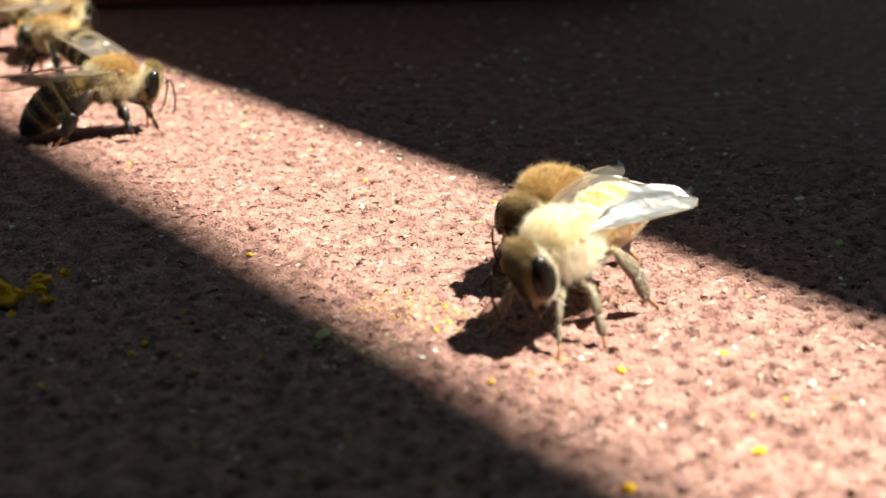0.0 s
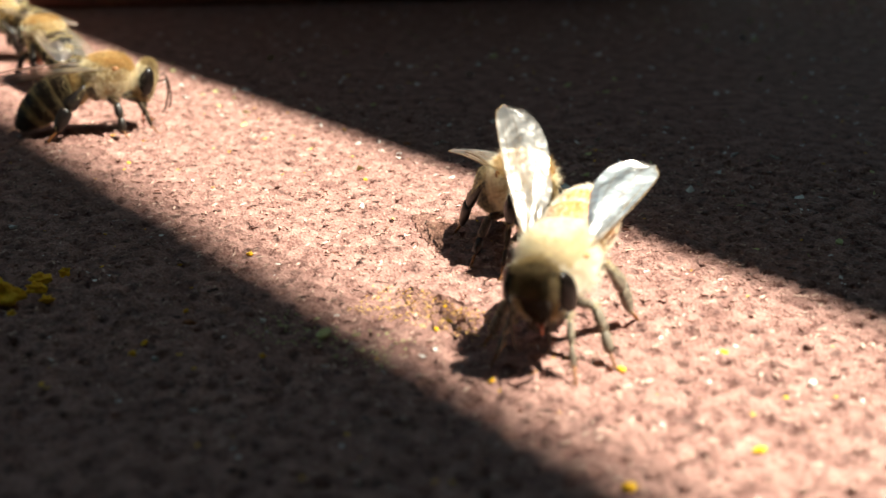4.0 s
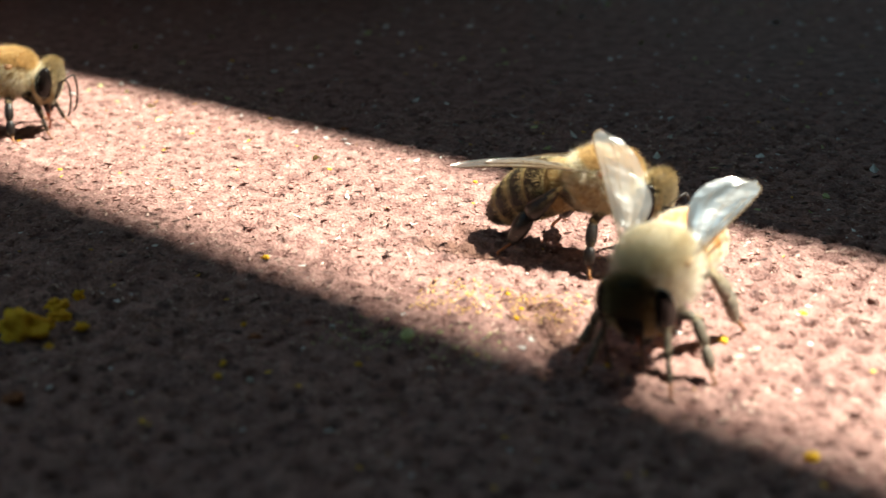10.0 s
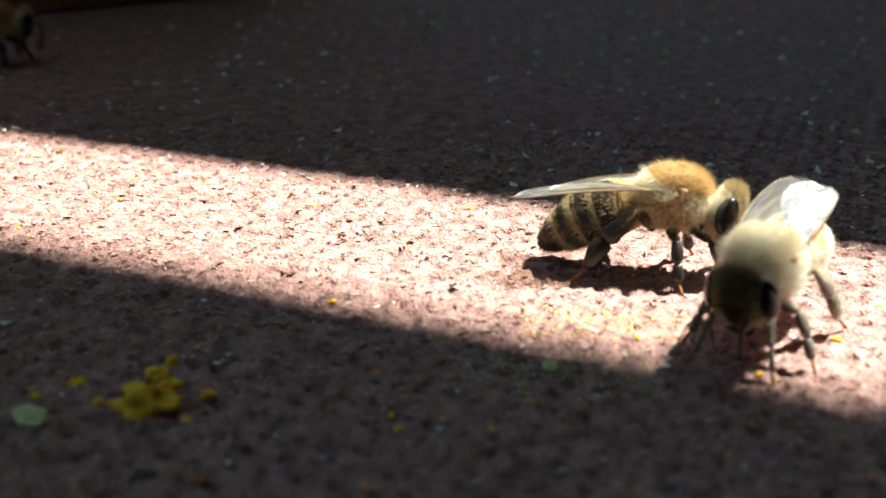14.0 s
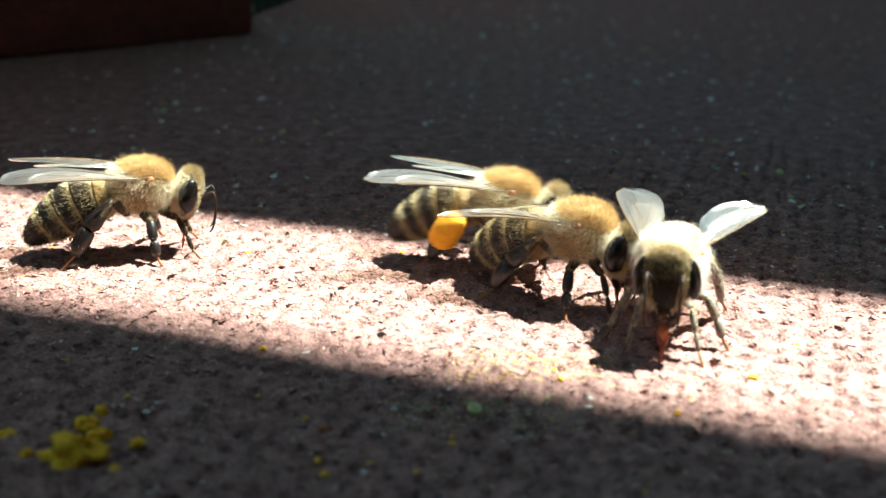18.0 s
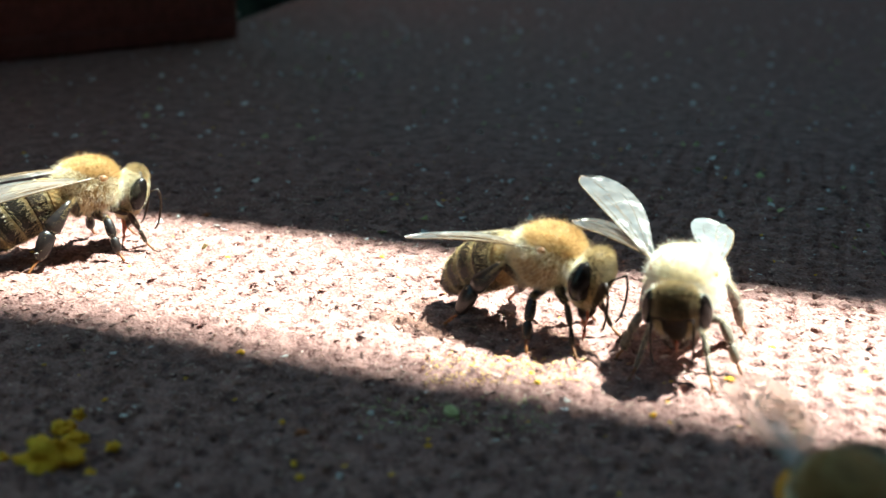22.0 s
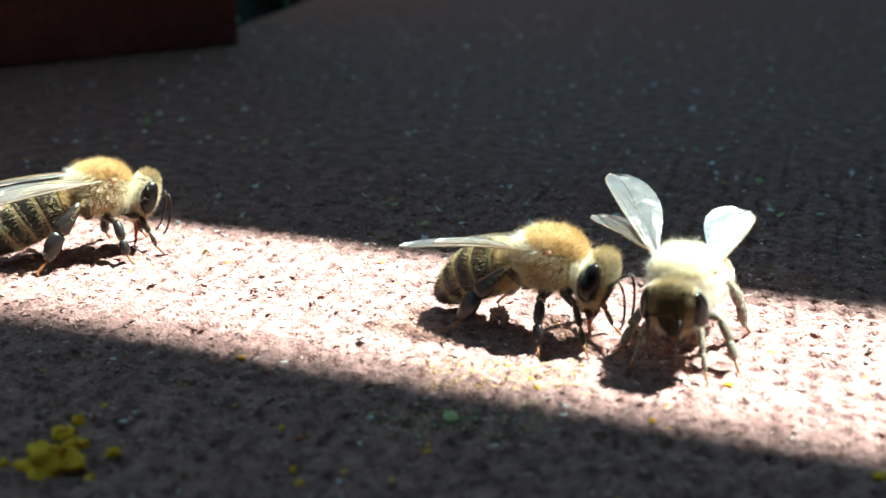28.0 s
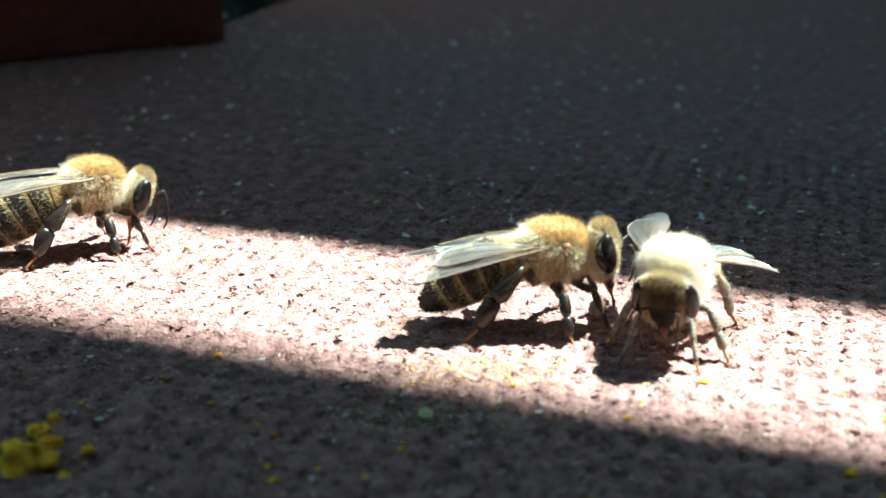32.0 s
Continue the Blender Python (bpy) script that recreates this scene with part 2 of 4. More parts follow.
# ---- mesh helpers ----
def mesh_from(name, verts, faces, materials, smooth=True, face_mats=None):
    me = bpy.data.meshes.new(name)
    me.from_pydata(verts, [], faces)
    for m in materials:
        me.materials.append(m)
    if face_mats is not None:
        me.polygons.foreach_set("material_index", face_mats)
    me.polygons.foreach_set("use_smooth", [smooth] * len(me.polygons))
    me.update()
    return me


def part(name, me, parent, label="", m=None):
    ob = new(name, me)
    ob.parent = parent
    if m is not None:
        ob.matrix_basis = m
    return tagged(ob, label)


def tube(points, radii, sides=8, flat=1.0, cap=True, up=(0, 0, 1)):
    """Rings along a line of points; flat squeezes them across."""
    verts, faces = [], []
    pts = [Vector(p) for p in points]
    for i, p in enumerate(pts):
        d = (pts[min(i + 1, len(pts) - 1)] - pts[max(i - 1, 0)]).normalized()
        a = d.cross(Vector(up))
        a = a.normalized() if a.length > 1e-4 else Vector((1, 0, 0))
        b = a.cross(d).normalized()
        for k in range(sides):
            w = 2 * math.pi * k / sides
            verts.append(p + radii[i] * (flat * math.cos(w) * a + math.sin(w) * b))
    for i in range(len(pts) - 1):
        for k in range(sides):
            k2 = (k + 1) % sides
            faces.append((i * sides + k, i * sides + k2, (i + 1) * sides + k2, (i + 1) * sides + k))
    if cap:
        faces.append(tuple(range(sides))[::-1])
        faces.append(tuple((len(pts) - 1) * sides + k for k in range(sides)))
    return [tuple(v) for v in verts], faces


def joined(pieces):
    verts, faces = [], []
    for v, f in pieces:
        n = len(verts)
        verts += v
        faces += [tuple(i + n for i in q) for q in f]
    return verts, faces


def ball(rx, ry, rz, shape=None, nu=20, nv=14, centre=(0, 0, 0)):
    """An ellipsoid, bent by shape(x, y, z of the unit ball)."""
    verts, faces = [], []
    for j in range(nv + 1):
        th = math.pi * j / nv
        for i in range(nu):
            ph = 2 * math.pi * i / nu
            p = (math.sin(th) * math.cos(ph), math.sin(th) * math.sin(ph), math.cos(th))
            if shape:
                p = shape(*p)
            verts.append((centre[0] + p[0] * rx, centre[1] + p[1] * ry, centre[2] + p[2] * rz))
    for j in range(nv):
        for i in range(nu):
            i2 = (i + 1) % nu
            faces.append((j * nu + i, (j + 1) * nu + i, (j + 1) * nu + i2, j * nu + i2))
    return verts, faces


def hairs(points, length, width, lean, rng, spread=0.5):
    """One thin three-sided blade for each (place, outward way)."""
    verts, faces = [], []
    for p, n in points:
        d = (Vector(n) + spread * Vector((rng.uniform(-1, 1), rng.uniform(-1, 1), rng.uniform(-1, 1))) + Vector(lean)).normalized()
        side = d.cross(Vector((rng.uniform(-1, 1), rng.uniform(-1, 1), rng.uniform(-1, 1))))
        side = side.normalized() * width
        ln = length * rng.uniform(0.55, 1.15)
        p = Vector(p)
        k = len(verts)
        verts += [tuple(p - side), tuple(p + side), tuple(p + d * ln + Vector(lean) * ln * 0.25)]
        faces.append((k, k + 1, k + 2))
    return verts, faces


def on_ball(n, rx, ry, rz, rng, centre=(0, 0, 0), keep=lambda x, y, z: True, shape=None):
    out = []
    while len(out) < n:
        v = Vector((rng.gauss(0, 1), rng.gauss(0, 1), rng.gauss(0, 1))).normalized()
        if not keep(*v):
            continue
        q = shape(*v) if shape else v
        out.append(((centre[0] + q[0] * rx, centre[1] + q[1] * ry, centre[2] + q[2] * rz), Vector((v.x / rx, v.y / ry, v.z / rz)).normalized()))
    return out


def scaled(vf):
    return [tuple(c * MM for c in v) for v in vf[0]], vf[1]

# seconds, x, y in centimetres, heading in degrees, for each bee
FEEDER_ROWS = [
    (0, 0.65, 2.20, -94), (1, 0.57, 2.30, -88), (2, 0.68, 2.24, -88), (2.5, 0.60, 2.22, -80), (3, 0.40, 2.37, -56),
    (3.5, 0.32, 2.44, -51), (5.5, 0.58, 2.15, -30), (6, 0.53, 2.20, -36), (7, 0.63, 2.18, -12), (8, 0.78, 2.20, -13),
    (8.5, 0.62, 2.10, -20), (9, 0.70, 2.14, -17), (10, 0.77, 2.14, -17), (11, 0.82, 2.10, -20), (12, 0.70, 2.09, -19),
    (13, 0.78, 2.17, -15), (14, 0.83, 2.12, -13), (15, 0.67, 2.15, -14), (15.5, 0.78, 2.19, -17), (17.5, 0.76, 2.31, -35),
    (18, 0.76, 2.33, -35), (18.5, 0.75, 2.40, -15), (19, 0.73, 2.27, -6), (19.5, 0.77, 2.23, -6), (20, 0.68, 2.16, -10),
    (20.5, 0.58, 2.00, -35), (21, 0.64, 2.00, -39), (21.5, 0.58, 1.88, -40), (22, 0.66, 1.88, -41), (23, 0.68, 1.84, -41),
    (24, 0.69, 2.09, -41), (25, 0.69, 2.08, -41), (28, 0.68, 1.94, -32), (29, 0.66, 1.89, -36), (29.5, 0.71, 1.97, -6),
    (30, 0.82, 2.08, -1), (31, 0.78, 2.04, -1), (32, 0.83, 2.05, -1),
]

FACING_ROWS = [
    (0, 1.06, 1.53, -95), (1, 1.04, 1.65, -102), (2, 1.05, 1.53, -96), (2.5, 1.14, 1.28, -88), (3, 1.21, 1.23, -78),
    (3.5, 1.18, 1.25, -78), (5.5, 1.15, 1.31, -90), (6, 1.18, 1.36, -84), (7, 1.27, 1.25, -93), (8, 1.23, 1.27, -94),
    (8.5, 1.30, 1.22, -102), (9, 1.32, 1.13, -94), (10, 1.27, 0.89, -99), (11, 1.18, 1.04, -114), (12, 1.21, 1.13, -111),
    (13, 1.19, 1.05, -118), (14, 1.13, 1.05, -120), (15, 1.20, 1.39, -110), (15.5, 1.13, 1.37, -111), (17.5, 1.15, 1.59, -106),
    (18, 1.21, 1.77, -104), (18.5, 1.17, 1.61, -122), (19, 1.17, 1.48, -137), (19.5, 1.07, 1.55, -144), (20, 1.13, 1.51, -162),
    (20.5, 1.17, 1.61, -140), (21, 1.26, 1.76, -117), (21.5, 1.26, 1.50, -116), (22, 1.36, 1.47, -108), (23, 1.35, 1.64, -111),
    (24, 1.42, 1.71, -107), (25, 1.39, 1.59, -107), (28, 1.39, 1.60, -112), (29, 1.50, 1.74, -107), (29.5, 1.64, 1.89, -95),
    (30, 1.58, 1.68, -107), (31, 1.44, 1.79, -117), (32, 1.48, 1.70, -110),
]

WAITING_ROWS = [
    (0, -3.94, 3.27, 52), (1, -3.98, 3.21, 51), (2, -3.83, 3.20, 56), (3, -4.00, 3.33, 60), (6, -4.09, 3.29, 6),
    (8, -4.31, 3.42, -1), (8.5, -4.09, 3.14, 1), (9, -4.07, 3.19, 2), (10, -4.10, 3.42, 15), (11, -4.36, 3.46, 14),
    (13, -4.02, 3.44, 14), (13.5, -3.98, 3.73, 10), (14, -4.42, 3.87, 12), (15.5, -4.12, 3.83, 8), (17.5, -2.04, 3.28, 6),
    (18, -2.09, 3.25, 12), (18.5, -2.30, 3.34, 19), (19, -2.41, 3.59, 22), (20, -2.34, 3.50, 23), (21, -2.36, 3.48, 27),
    (22, -2.34, 3.37, 31), (23, -2.33, 3.40, 31), (25, -2.33, 3.44, 29), (28, -2.28, 3.44, 27), (29, -2.27, 3.44, 24),
    (29.5, -2.24, 3.41, 22), (30, -2.22, 3.50, 25), (31, -2.20, 3.46, 25), (32, -2.20, 3.47, 23),
]

HIDDEN_ROWS = [
    (0, -6.00, 4.52, 175), (2, -6.00, 4.50, 167), (3, -6.04, 4.48, 161), (6, -5.90, 4.30, 155), (8, -5.98, 4.36, 155),
    (9, -6.16, 4.46, 167), (32, -6.27, 4.52, 170),
]

CARRIER_ROWS = [
    (0, -7.05, 5.58, 104), (1, -6.87, 5.49, 113), (2, -6.84, 5.53, 126), (3, -7.46, 5.97, 143), (4, -9.14, 6.00, 205),
    (6, -12.08, 4.13, 225), (9.5, -11.99, 4.03, 150), (11, -9.78, 5.40, 55), (13, -6.75, 7.06, 35), (14, -5.19, 7.54, 32),
    (15, -3.44, 8.09, 10), (15.5, -2.64, 7.22, 1), (17.5, -0.97, 3.34, -14), (18, 0.34, 3.02, -13), (18.5, 1.18, 2.70, -14),
    (19, 1.50, 2.77, -10), (19.5, 1.61, 2.93, -16), (20, 2.19, 1.84, -44), (20.5, 2.49, 1.52, -71), (21, 2.28, 1.10, -105),
    (21.5, 1.88, -0.02, -121), (22, 1.46, -1.00, -118), (22.5, 0.62, -1.25, -158), (23, -1.29, -1.52, -168), (23.4, -2.59, -1.65, -170),
    (24.2, -5.88, -1.86, -172),
]

PALE_ROWS = [
    (0, -7.68, 5.41, 200), (1, -7.68, 5.50, 200), (3, -7.51, 5.05, 201), (5.5, -7.47, 5.17, 191), (6, -8.03, 5.63, 191),
    (8, -7.75, 5.45, 190), (8.5, -7.54, 5.07, 190), (9, -7.07, 4.70, 189),
]


# ---- the large structure: board, hive, boards added above to leave a slot of sun ----
def lattice(rng, n):
    return rng.random((n, n))


def value_noise(x, y, cell, grid):
    """Smooth noise between 0 and 1 on cells of that size."""
    n = grid.shape[0]
    u, v = x / cell, y / cell
    i, j = np.floor(u).astype(int), np.floor(v).astype(int)
    a, b = u - i, v - j
    a, b = a * a * (3 - 2 * a), b * b * (3 - 2 * b)
    g = lambda p, q: grid[p % n, q % n]
    return (g(i, j) * (1 - a) + g(i + 1, j) * a) * (1 - b) + (g(i, j + 1) * (1 - a) + g(i + 1, j + 1) * a) * b


def steps(dense_from, dense_to, step, low, high, growth=1.12):
    mid = np.arange(dense_from, dense_to, step)
    up, s = [mid[-1]], step
    while up[-1] < high:
        s *= growth
        up.append(up[-1] + s)
    down, s = [mid[0]], step
    while down[-1] > low:
        s *= growth
        down.append(down[-1] - s)
    return np.concatenate([np.array(down[1:])[::-1], mid, np.array(up[1:])])


def relief(x, y):
    """Height of the rough face of the hardboard, in centimetres, at places in centimetres."""
    rng = np.random.default_rng(5)
    a = radians(-17)
    u, v = x * math.cos(a) + y * math.sin(a), y * math.cos(a) - x * math.sin(a)
    warp = 0.045 * (value_noise(x, y, 0.35, lattice(rng, 97)) - 0.5)
    pitch = 0.157
    cu, cv = np.cos(2 * np.pi * (u + warp) / pitch), np.cos(2 * np.pi * (v - warp) / pitch)
    weave = (0.25 * (1 + cu) * (1 + cv)) ** 4.2 * (0.5 + 0.8 * value_noise(x, y, 0.11, lattice(rng, 131)))
    clear = 0.72 + 0.6 * value_noise(x, y, 0.9, lattice(rng, 61)) + 0.9 * np.clip((x - 0.7) / 1.6, 0, 1)
    fibre = value_noise(u * 0.45 + v * 0.25, v, 0.03, lattice(rng, 211)) + value_noise(u, v * 0.4 - u * 0.2, 0.028, lattice(rng, 223))
    rough = value_noise(x, y, 0.06, lattice(rng, 151)) - 0.5
    broad = value_noise(x, y, 0.5, lattice(rng, 83)) - 0.5
    pits = np.maximum(0, value_noise(x, y, 0.05, lattice(rng, 181)) - 0.78) * 4
    away = np.maximum(np.maximum(-5.2 - x, x - 3.6), np.maximum(-0.7 - y, y - 5.2))
    return RELIEF * np.clip(1.0 - away / 2.6, 0.0, 1.0) * (-3.1 * weave * clear + 1.25 * (fibre - 1.0) * (1.15 - 0.3 * clear) + 0.7 * rough + 0.8 * broad - 1.8 * pits)


RELIEF = 0.019


def build_board():
    """The rough landing board, one sheet, finer where the bees stand."""
    xs = steps(-5.2, 3.6, 0.019, -60, 70, 1.03)
    ys = steps(-0.7, 5.2, 0.019, -60, 60, 1.022)
    gx, gy = np.meshgrid(xs, ys, indexing="ij")
    gz = relief(gx, gy)
    verts = np.stack([gx, gy, gz], -1).reshape(-1, 3) * CM
    nx, ny = len(xs), len(ys)
    i, j = np.meshgrid(np.arange(nx - 1), np.arange(ny - 1), indexing="ij")
    # the board ends along one straight edge behind the hive
    cx, cy = gx[:-1, :-1], gy[:-1, :-1]
    inside = (cx > -4.3 + (cy - 9.0) * 0.2) | (cy < 13.0)
    k = (i * ny + j)[inside]
    quads = np.stack([k, k + ny, k + ny + 1, k + 1], -1)
    me = bpy.data.meshes.new("board")
    me.vertices.add(len(verts))
    me.vertices.foreach_set("co", verts.ravel())
    me.loops.add(quads.size)
    me.loops.foreach_set("vertex_index", quads.ravel().astype(np.int32))
    me.polygons.add(len(quads))
    me.polygons.foreach_set("loop_start", np.arange(0, quads.size, 4, dtype=np.int32))
    me.polygons.foreach_set("loop_total", np.full(len(quads), 4, dtype=np.int32))
    me.polygons.foreach_set("use_smooth", np.ones(len(quads), dtype=bool))
    me.update(calc_edges=True)
    me.materials.append(PAINT)
    return tagged(new("ground", me), "worn red-painted hardboard landing board with woven rough face", "board", kind="structure")


def slab(name, corners, z0, z1, material, bevel=0.0):
    """A flat slab over a polygon of (x, y) in centimetres."""
    n = len(corners)
    bm = bmesh.new()
    low = [bm.verts.new((x * CM, y * CM, z0 * CM)) for x, y in corners]
    high = [bm.verts.new((x * CM, y * CM, z1 * CM)) for x, y in corners]
    bm.faces.new(low[::-1])
    bm.faces.new(high)
    for k in range(n):
        bm.faces.new((low[k], low[(k + 1) % n], high[(k + 1) % n], high[k]))
    bmesh.ops.recalc_face_normals(bm, faces=bm.faces[:])
    if bevel:
        bmesh.ops.bevel(bm, geom=bm.edges[:], offset=bevel * CM, segments=2, affect="EDGES", clamp_overlap=True)
    me = bpy.data.meshes.new(name)
    bm.to_mesh(me)
    bm.free()
    me.materials.append(material)
    return me


board = build_board()
tagged(new("ground_far", slab("ground_far", [(-4000, -4000), (4000, -4000), (4000, 4000), (-4000, 4000)], -32, -30, SOIL)),
                    "dim green grass and soil below the board", "ground", kind="structure")

# the hive: its front stands on the board, 40 degrees off the x axis
WALL_TURN, CORNER = 40.0, (-2.8, 13.4)


def build_hive():
    d = (math.cos(radians(WALL_TURN)), math.sin(radians(WALL_TURN)))
    n = (-d[1], d[0])
    at = lambda a, b: (CORNER[0] + d[0] * a + n[0] * b, CORNER[1] + d[1] * a + n[1] * b)
    hive = tagged(new("beehive"), "red-brown painted wooden beehive in deep shade on the board", "beehive")
    z = 0.03
    for height in (7.6, 7.6):
        part("front_board", slab("front_board", [at(-46, 0), at(0, 0), at(0, 2.2), at(-46, 2.2)], z, z + height, HIVE, 0.08), hive)
        z += height + 0.05
    part("side_board", slab("side_board", [at(-2.2, 2.25), at(0, 2.25), at(0, 36), at(-2.2, 36)], 0.03, z, HIVE, 0.08), hive)
    part("back_board", slab("back_board", [at(-46, 36.05), at(0, 36.05), at(0, 38.2), at(-46, 38.2)], 0.03, z, HIVE, 0.08), hive)
    part("bottom_batten", slab("bottom_batten", [at(-46, -0.12), at(-0.1, -0.12), at(-0.1, -0.005), at(-46, -0.005)], 0.03, 0.28, HIVE, 0.02), hive)
    return hive


build_hive()

# boards added overhead, out of view, to leave one slot of sun on the landing board
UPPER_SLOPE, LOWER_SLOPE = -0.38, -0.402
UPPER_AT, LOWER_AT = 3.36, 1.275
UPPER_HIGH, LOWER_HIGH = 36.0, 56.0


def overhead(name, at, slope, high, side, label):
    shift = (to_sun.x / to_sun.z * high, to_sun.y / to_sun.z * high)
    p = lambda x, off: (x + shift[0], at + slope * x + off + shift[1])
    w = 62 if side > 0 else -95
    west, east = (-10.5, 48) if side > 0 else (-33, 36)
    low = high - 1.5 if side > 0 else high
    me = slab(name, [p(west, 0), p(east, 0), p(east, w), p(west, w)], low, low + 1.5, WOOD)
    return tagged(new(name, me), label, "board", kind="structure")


overhead("roof_upper", UPPER_AT, UPPER_SLOPE, UPPER_HIGH, 1, "unseen board added over the hive to throw shade")
low_board = overhead("roof_lower", LOWER_AT, LOWER_SLOPE, LOWER_HIGH, -1, "unseen board added overhead to throw shade")
# unseen walls, added to keep sky light off the shaded board
tagged(new("wall_behind", slab("wall_behind", [(-40, -32), (64, -32), (64, -34), (-40, -34)], -30, 66, WOOD)), "plain dark wall added out of view to cut sky light", "wall", kind="structure")
tagged(new("wall_side", slab("wall_side", [(62, -32), (64, -32), (64, 76), (62, 76)], -30, 66, WOOD)), "plain dark wall added out of view to cut sky light", "wall", kind="structure")
tagged(new("wall_far", slab("wall_far", [(16, 76.2), (64, 76.2), (64, 78), (16, 78)], -30, 30, WOOD)), "plain dark wall added out of view to cut sky light", "wall", kind="structure")


# ---- behind the board: a shrub and a stake ----
def build_shrub(name, n, centre, size, seed, label):
    rng = random.Random(seed)
    shrub = tagged(new(name), label, "shrub")
    shrub.matrix_basis = pose(centre[0] * CM, centre[1] * CM, -30 * CM)
    stems = []
    for k in range(9):
        x, y = rng.uniform(-0.3, 0.3) * size[0], rng.uniform(-0.3, 0.3) * size[1]
        stems.append(tube([(x * 0.3, y * 0.3, 0), (x, y, size[2] * 0.4), (x * 1.5, y * 1.4, size[2] * 0.85)], [0.7, 0.45, 0.15], 7))
    v, f = joined(stems)
    part("stem", mesh_from("stem", [tuple(c * CM for c in p) for p in v], f, [WOOD]), shrub)
    verts, faces = [], []
    for _ in range(n):
        c = Vector((rng.gauss(0, 0.3) * size[0], rng.gauss(0, 0.3) * size[1], rng.uniform(0.02, 1.0) * size[2]))
        long, wide = rng.uniform(3.5, 6.5), rng.uniform(1.6, 2.8)
        m = Matrix.Translation(c) @ Euler((rng.uniform(-0.9, 0.9), rng.uniform(-0.9, 0.9), rng.uniform(0, 6.3))).to_matrix().to_4x4()
        k = len(verts)
        for px, py, pz in ((0, 0, 0), (0.3, -0.5, 0.12), (0.7, -0.4, 0.1), (1, 0, -0.1), (0.7, 0.4, 0.1), (0.3, 0.5, 0.12), (0.5, 0, 0.0)):
            verts.append(tuple((m @ Vector((px * long, py * wide, pz * wide))) * CM))
        faces += [(k, k + 1, k + 6), (k + 1, k + 2, k + 6), (k + 2, k + 3, k + 6), (k + 3, k + 4, k + 6), (k + 4, k + 5, k + 6), (k + 5, k, k + 6)]
    tagged(part("leaves", mesh_from("leaves", verts, faces, [SHADELEAF]), shrub), kind="stuff")
    return shrub


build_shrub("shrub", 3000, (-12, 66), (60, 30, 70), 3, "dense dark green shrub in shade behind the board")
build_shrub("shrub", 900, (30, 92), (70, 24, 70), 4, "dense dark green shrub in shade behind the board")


def build_stake():
    stake = tube([(0, 0, -30), (0, 0, 0), (0.1, 0.05, 26), (0.1, 0.05, 27)], [0.9, 0.85, 0.8, 0.5], 10)
    ob = new("garden_stake", mesh_from("garden_stake", [tuple(c * CM for c in p) for p in stake[0]], stake[1], [TEAL]))
    ob.matrix_basis = pose(-3.9 * CM, 22 * CM, 0)
    return tagged(ob, "thin teal-grey painted garden stake behind the hive", "stake")


build_stake()


def build_leaf():
    """One leaf of the shrub; its bright colour stands in for sunlight."""
    verts = [(0, 0, 0), (0.2, -0.2, 0.04), (0.44, -0.19, 0.04), (0.68, 0, -0.04), (0.44, 0.19, 0.04), (0.2, 0.2, 0.04), (0.34, 0, 0)]
    faces = [(k, (k + 1) % 6, 6) for k in range(6)]
    stalk = tube([(-3, -26, -12), (-1.5, -9, -3), (0, 0, 0)], [0.2, 0.1, 0.03], 6)
    v, f = joined([(verts, faces), stalk])
    ob = new("leaf_sprig", mesh_from("leaf_sprig", [tuple(c * CM for c in p) for p in v], f, [SUNLEAF]))
    ob.matrix_basis = pose(-5.4 * CM, 30 * CM, -1.75 * CM, 75, 0, 0)
    return tagged(ob, "yellow-green leaf with sunlight in its colour, on a stalk behind the board", "leaf")


build_leaf()


# ---- bees ----
# the bees are drawn in units of a shade over a millimetre
BEE = 0.99 * MM


def sized(vf):
    return [tuple(c * BEE for c in v) for v in vf[0]], vf[1]


THORAX_AT, HEAD_AT, WAIST_AT = (0, 0, 4.6), (3.0, 0, 4.0), (-1.45, 0, 4.05)
HIPS = {"fore": (1.35, 0.85, 2.95), "mid": (0.1, 1.1, 2.75), "hind": (-1.1, 1.0, 3.0)}
HINGE = (0.35, 1.56, 5.5)


def thorax_shape(x, y, z):
    full = lambda c: math.copysign(abs(c) ** 0.86, c)
    return (full(x), full(y) * (1 - 0.06 * x), full(z) * (1.0 if z > 0 else 0.92) + 0.05 * x)


def head_shape(x, y, z):
    """Heart-shaped from the front: broad above, narrow at the jaws."""
    w = 1.0 if z > 0 else 1.0 - 0.42 * (-z) ** 1.2
    return (x * (1.0 if z > -0.3 else 1.0 + 0.15 * (-z - 0.3)), y * w, z)


def abdomen_centre(s):
    """The abdomen's axis, s from 0 at the waist to 1 at the tip, from its joint."""
    return Vector((-6.6 * s, 0, 0.4 * math.sin(math.pi * min(1, s * 1.1)) - 2.6 * s ** 1.3))


def abdomen_radius(s):
    """Full in the first third, then tapering to a blunt tip."""
    if s < 0.36:
        return 1.86 * (0.62 + 0.38 * math.sin(0.5 * math.pi * max(0.0, s) / 0.36))
    return 1.86 * max(0.0, 1 - (min(1.0, (s - 0.36) / 0.64)) ** 2.25) ** 0.72 + 0.02


def abdomen_spot(s, w, swell=1.0):
    """A place on the abdomen's skin and the way out of it, w round the axis from the left side over the back."""
    c, r = abdomen_centre(s), abdomen_radius(s) * swell
    along = (abdomen_centre(min(1.0, s + 0.03)) - abdomen_centre(max(0.0, s - 0.03))).normalized()
    up = Vector((along.z, 0, -along.x))
    out = Vector((0, math.cos(w), 0)) + up * math.sin(w)
    return c + Vector((0, r * math.cos(w), 0)) + up * (0.88 * r * math.sin(w)), out, along


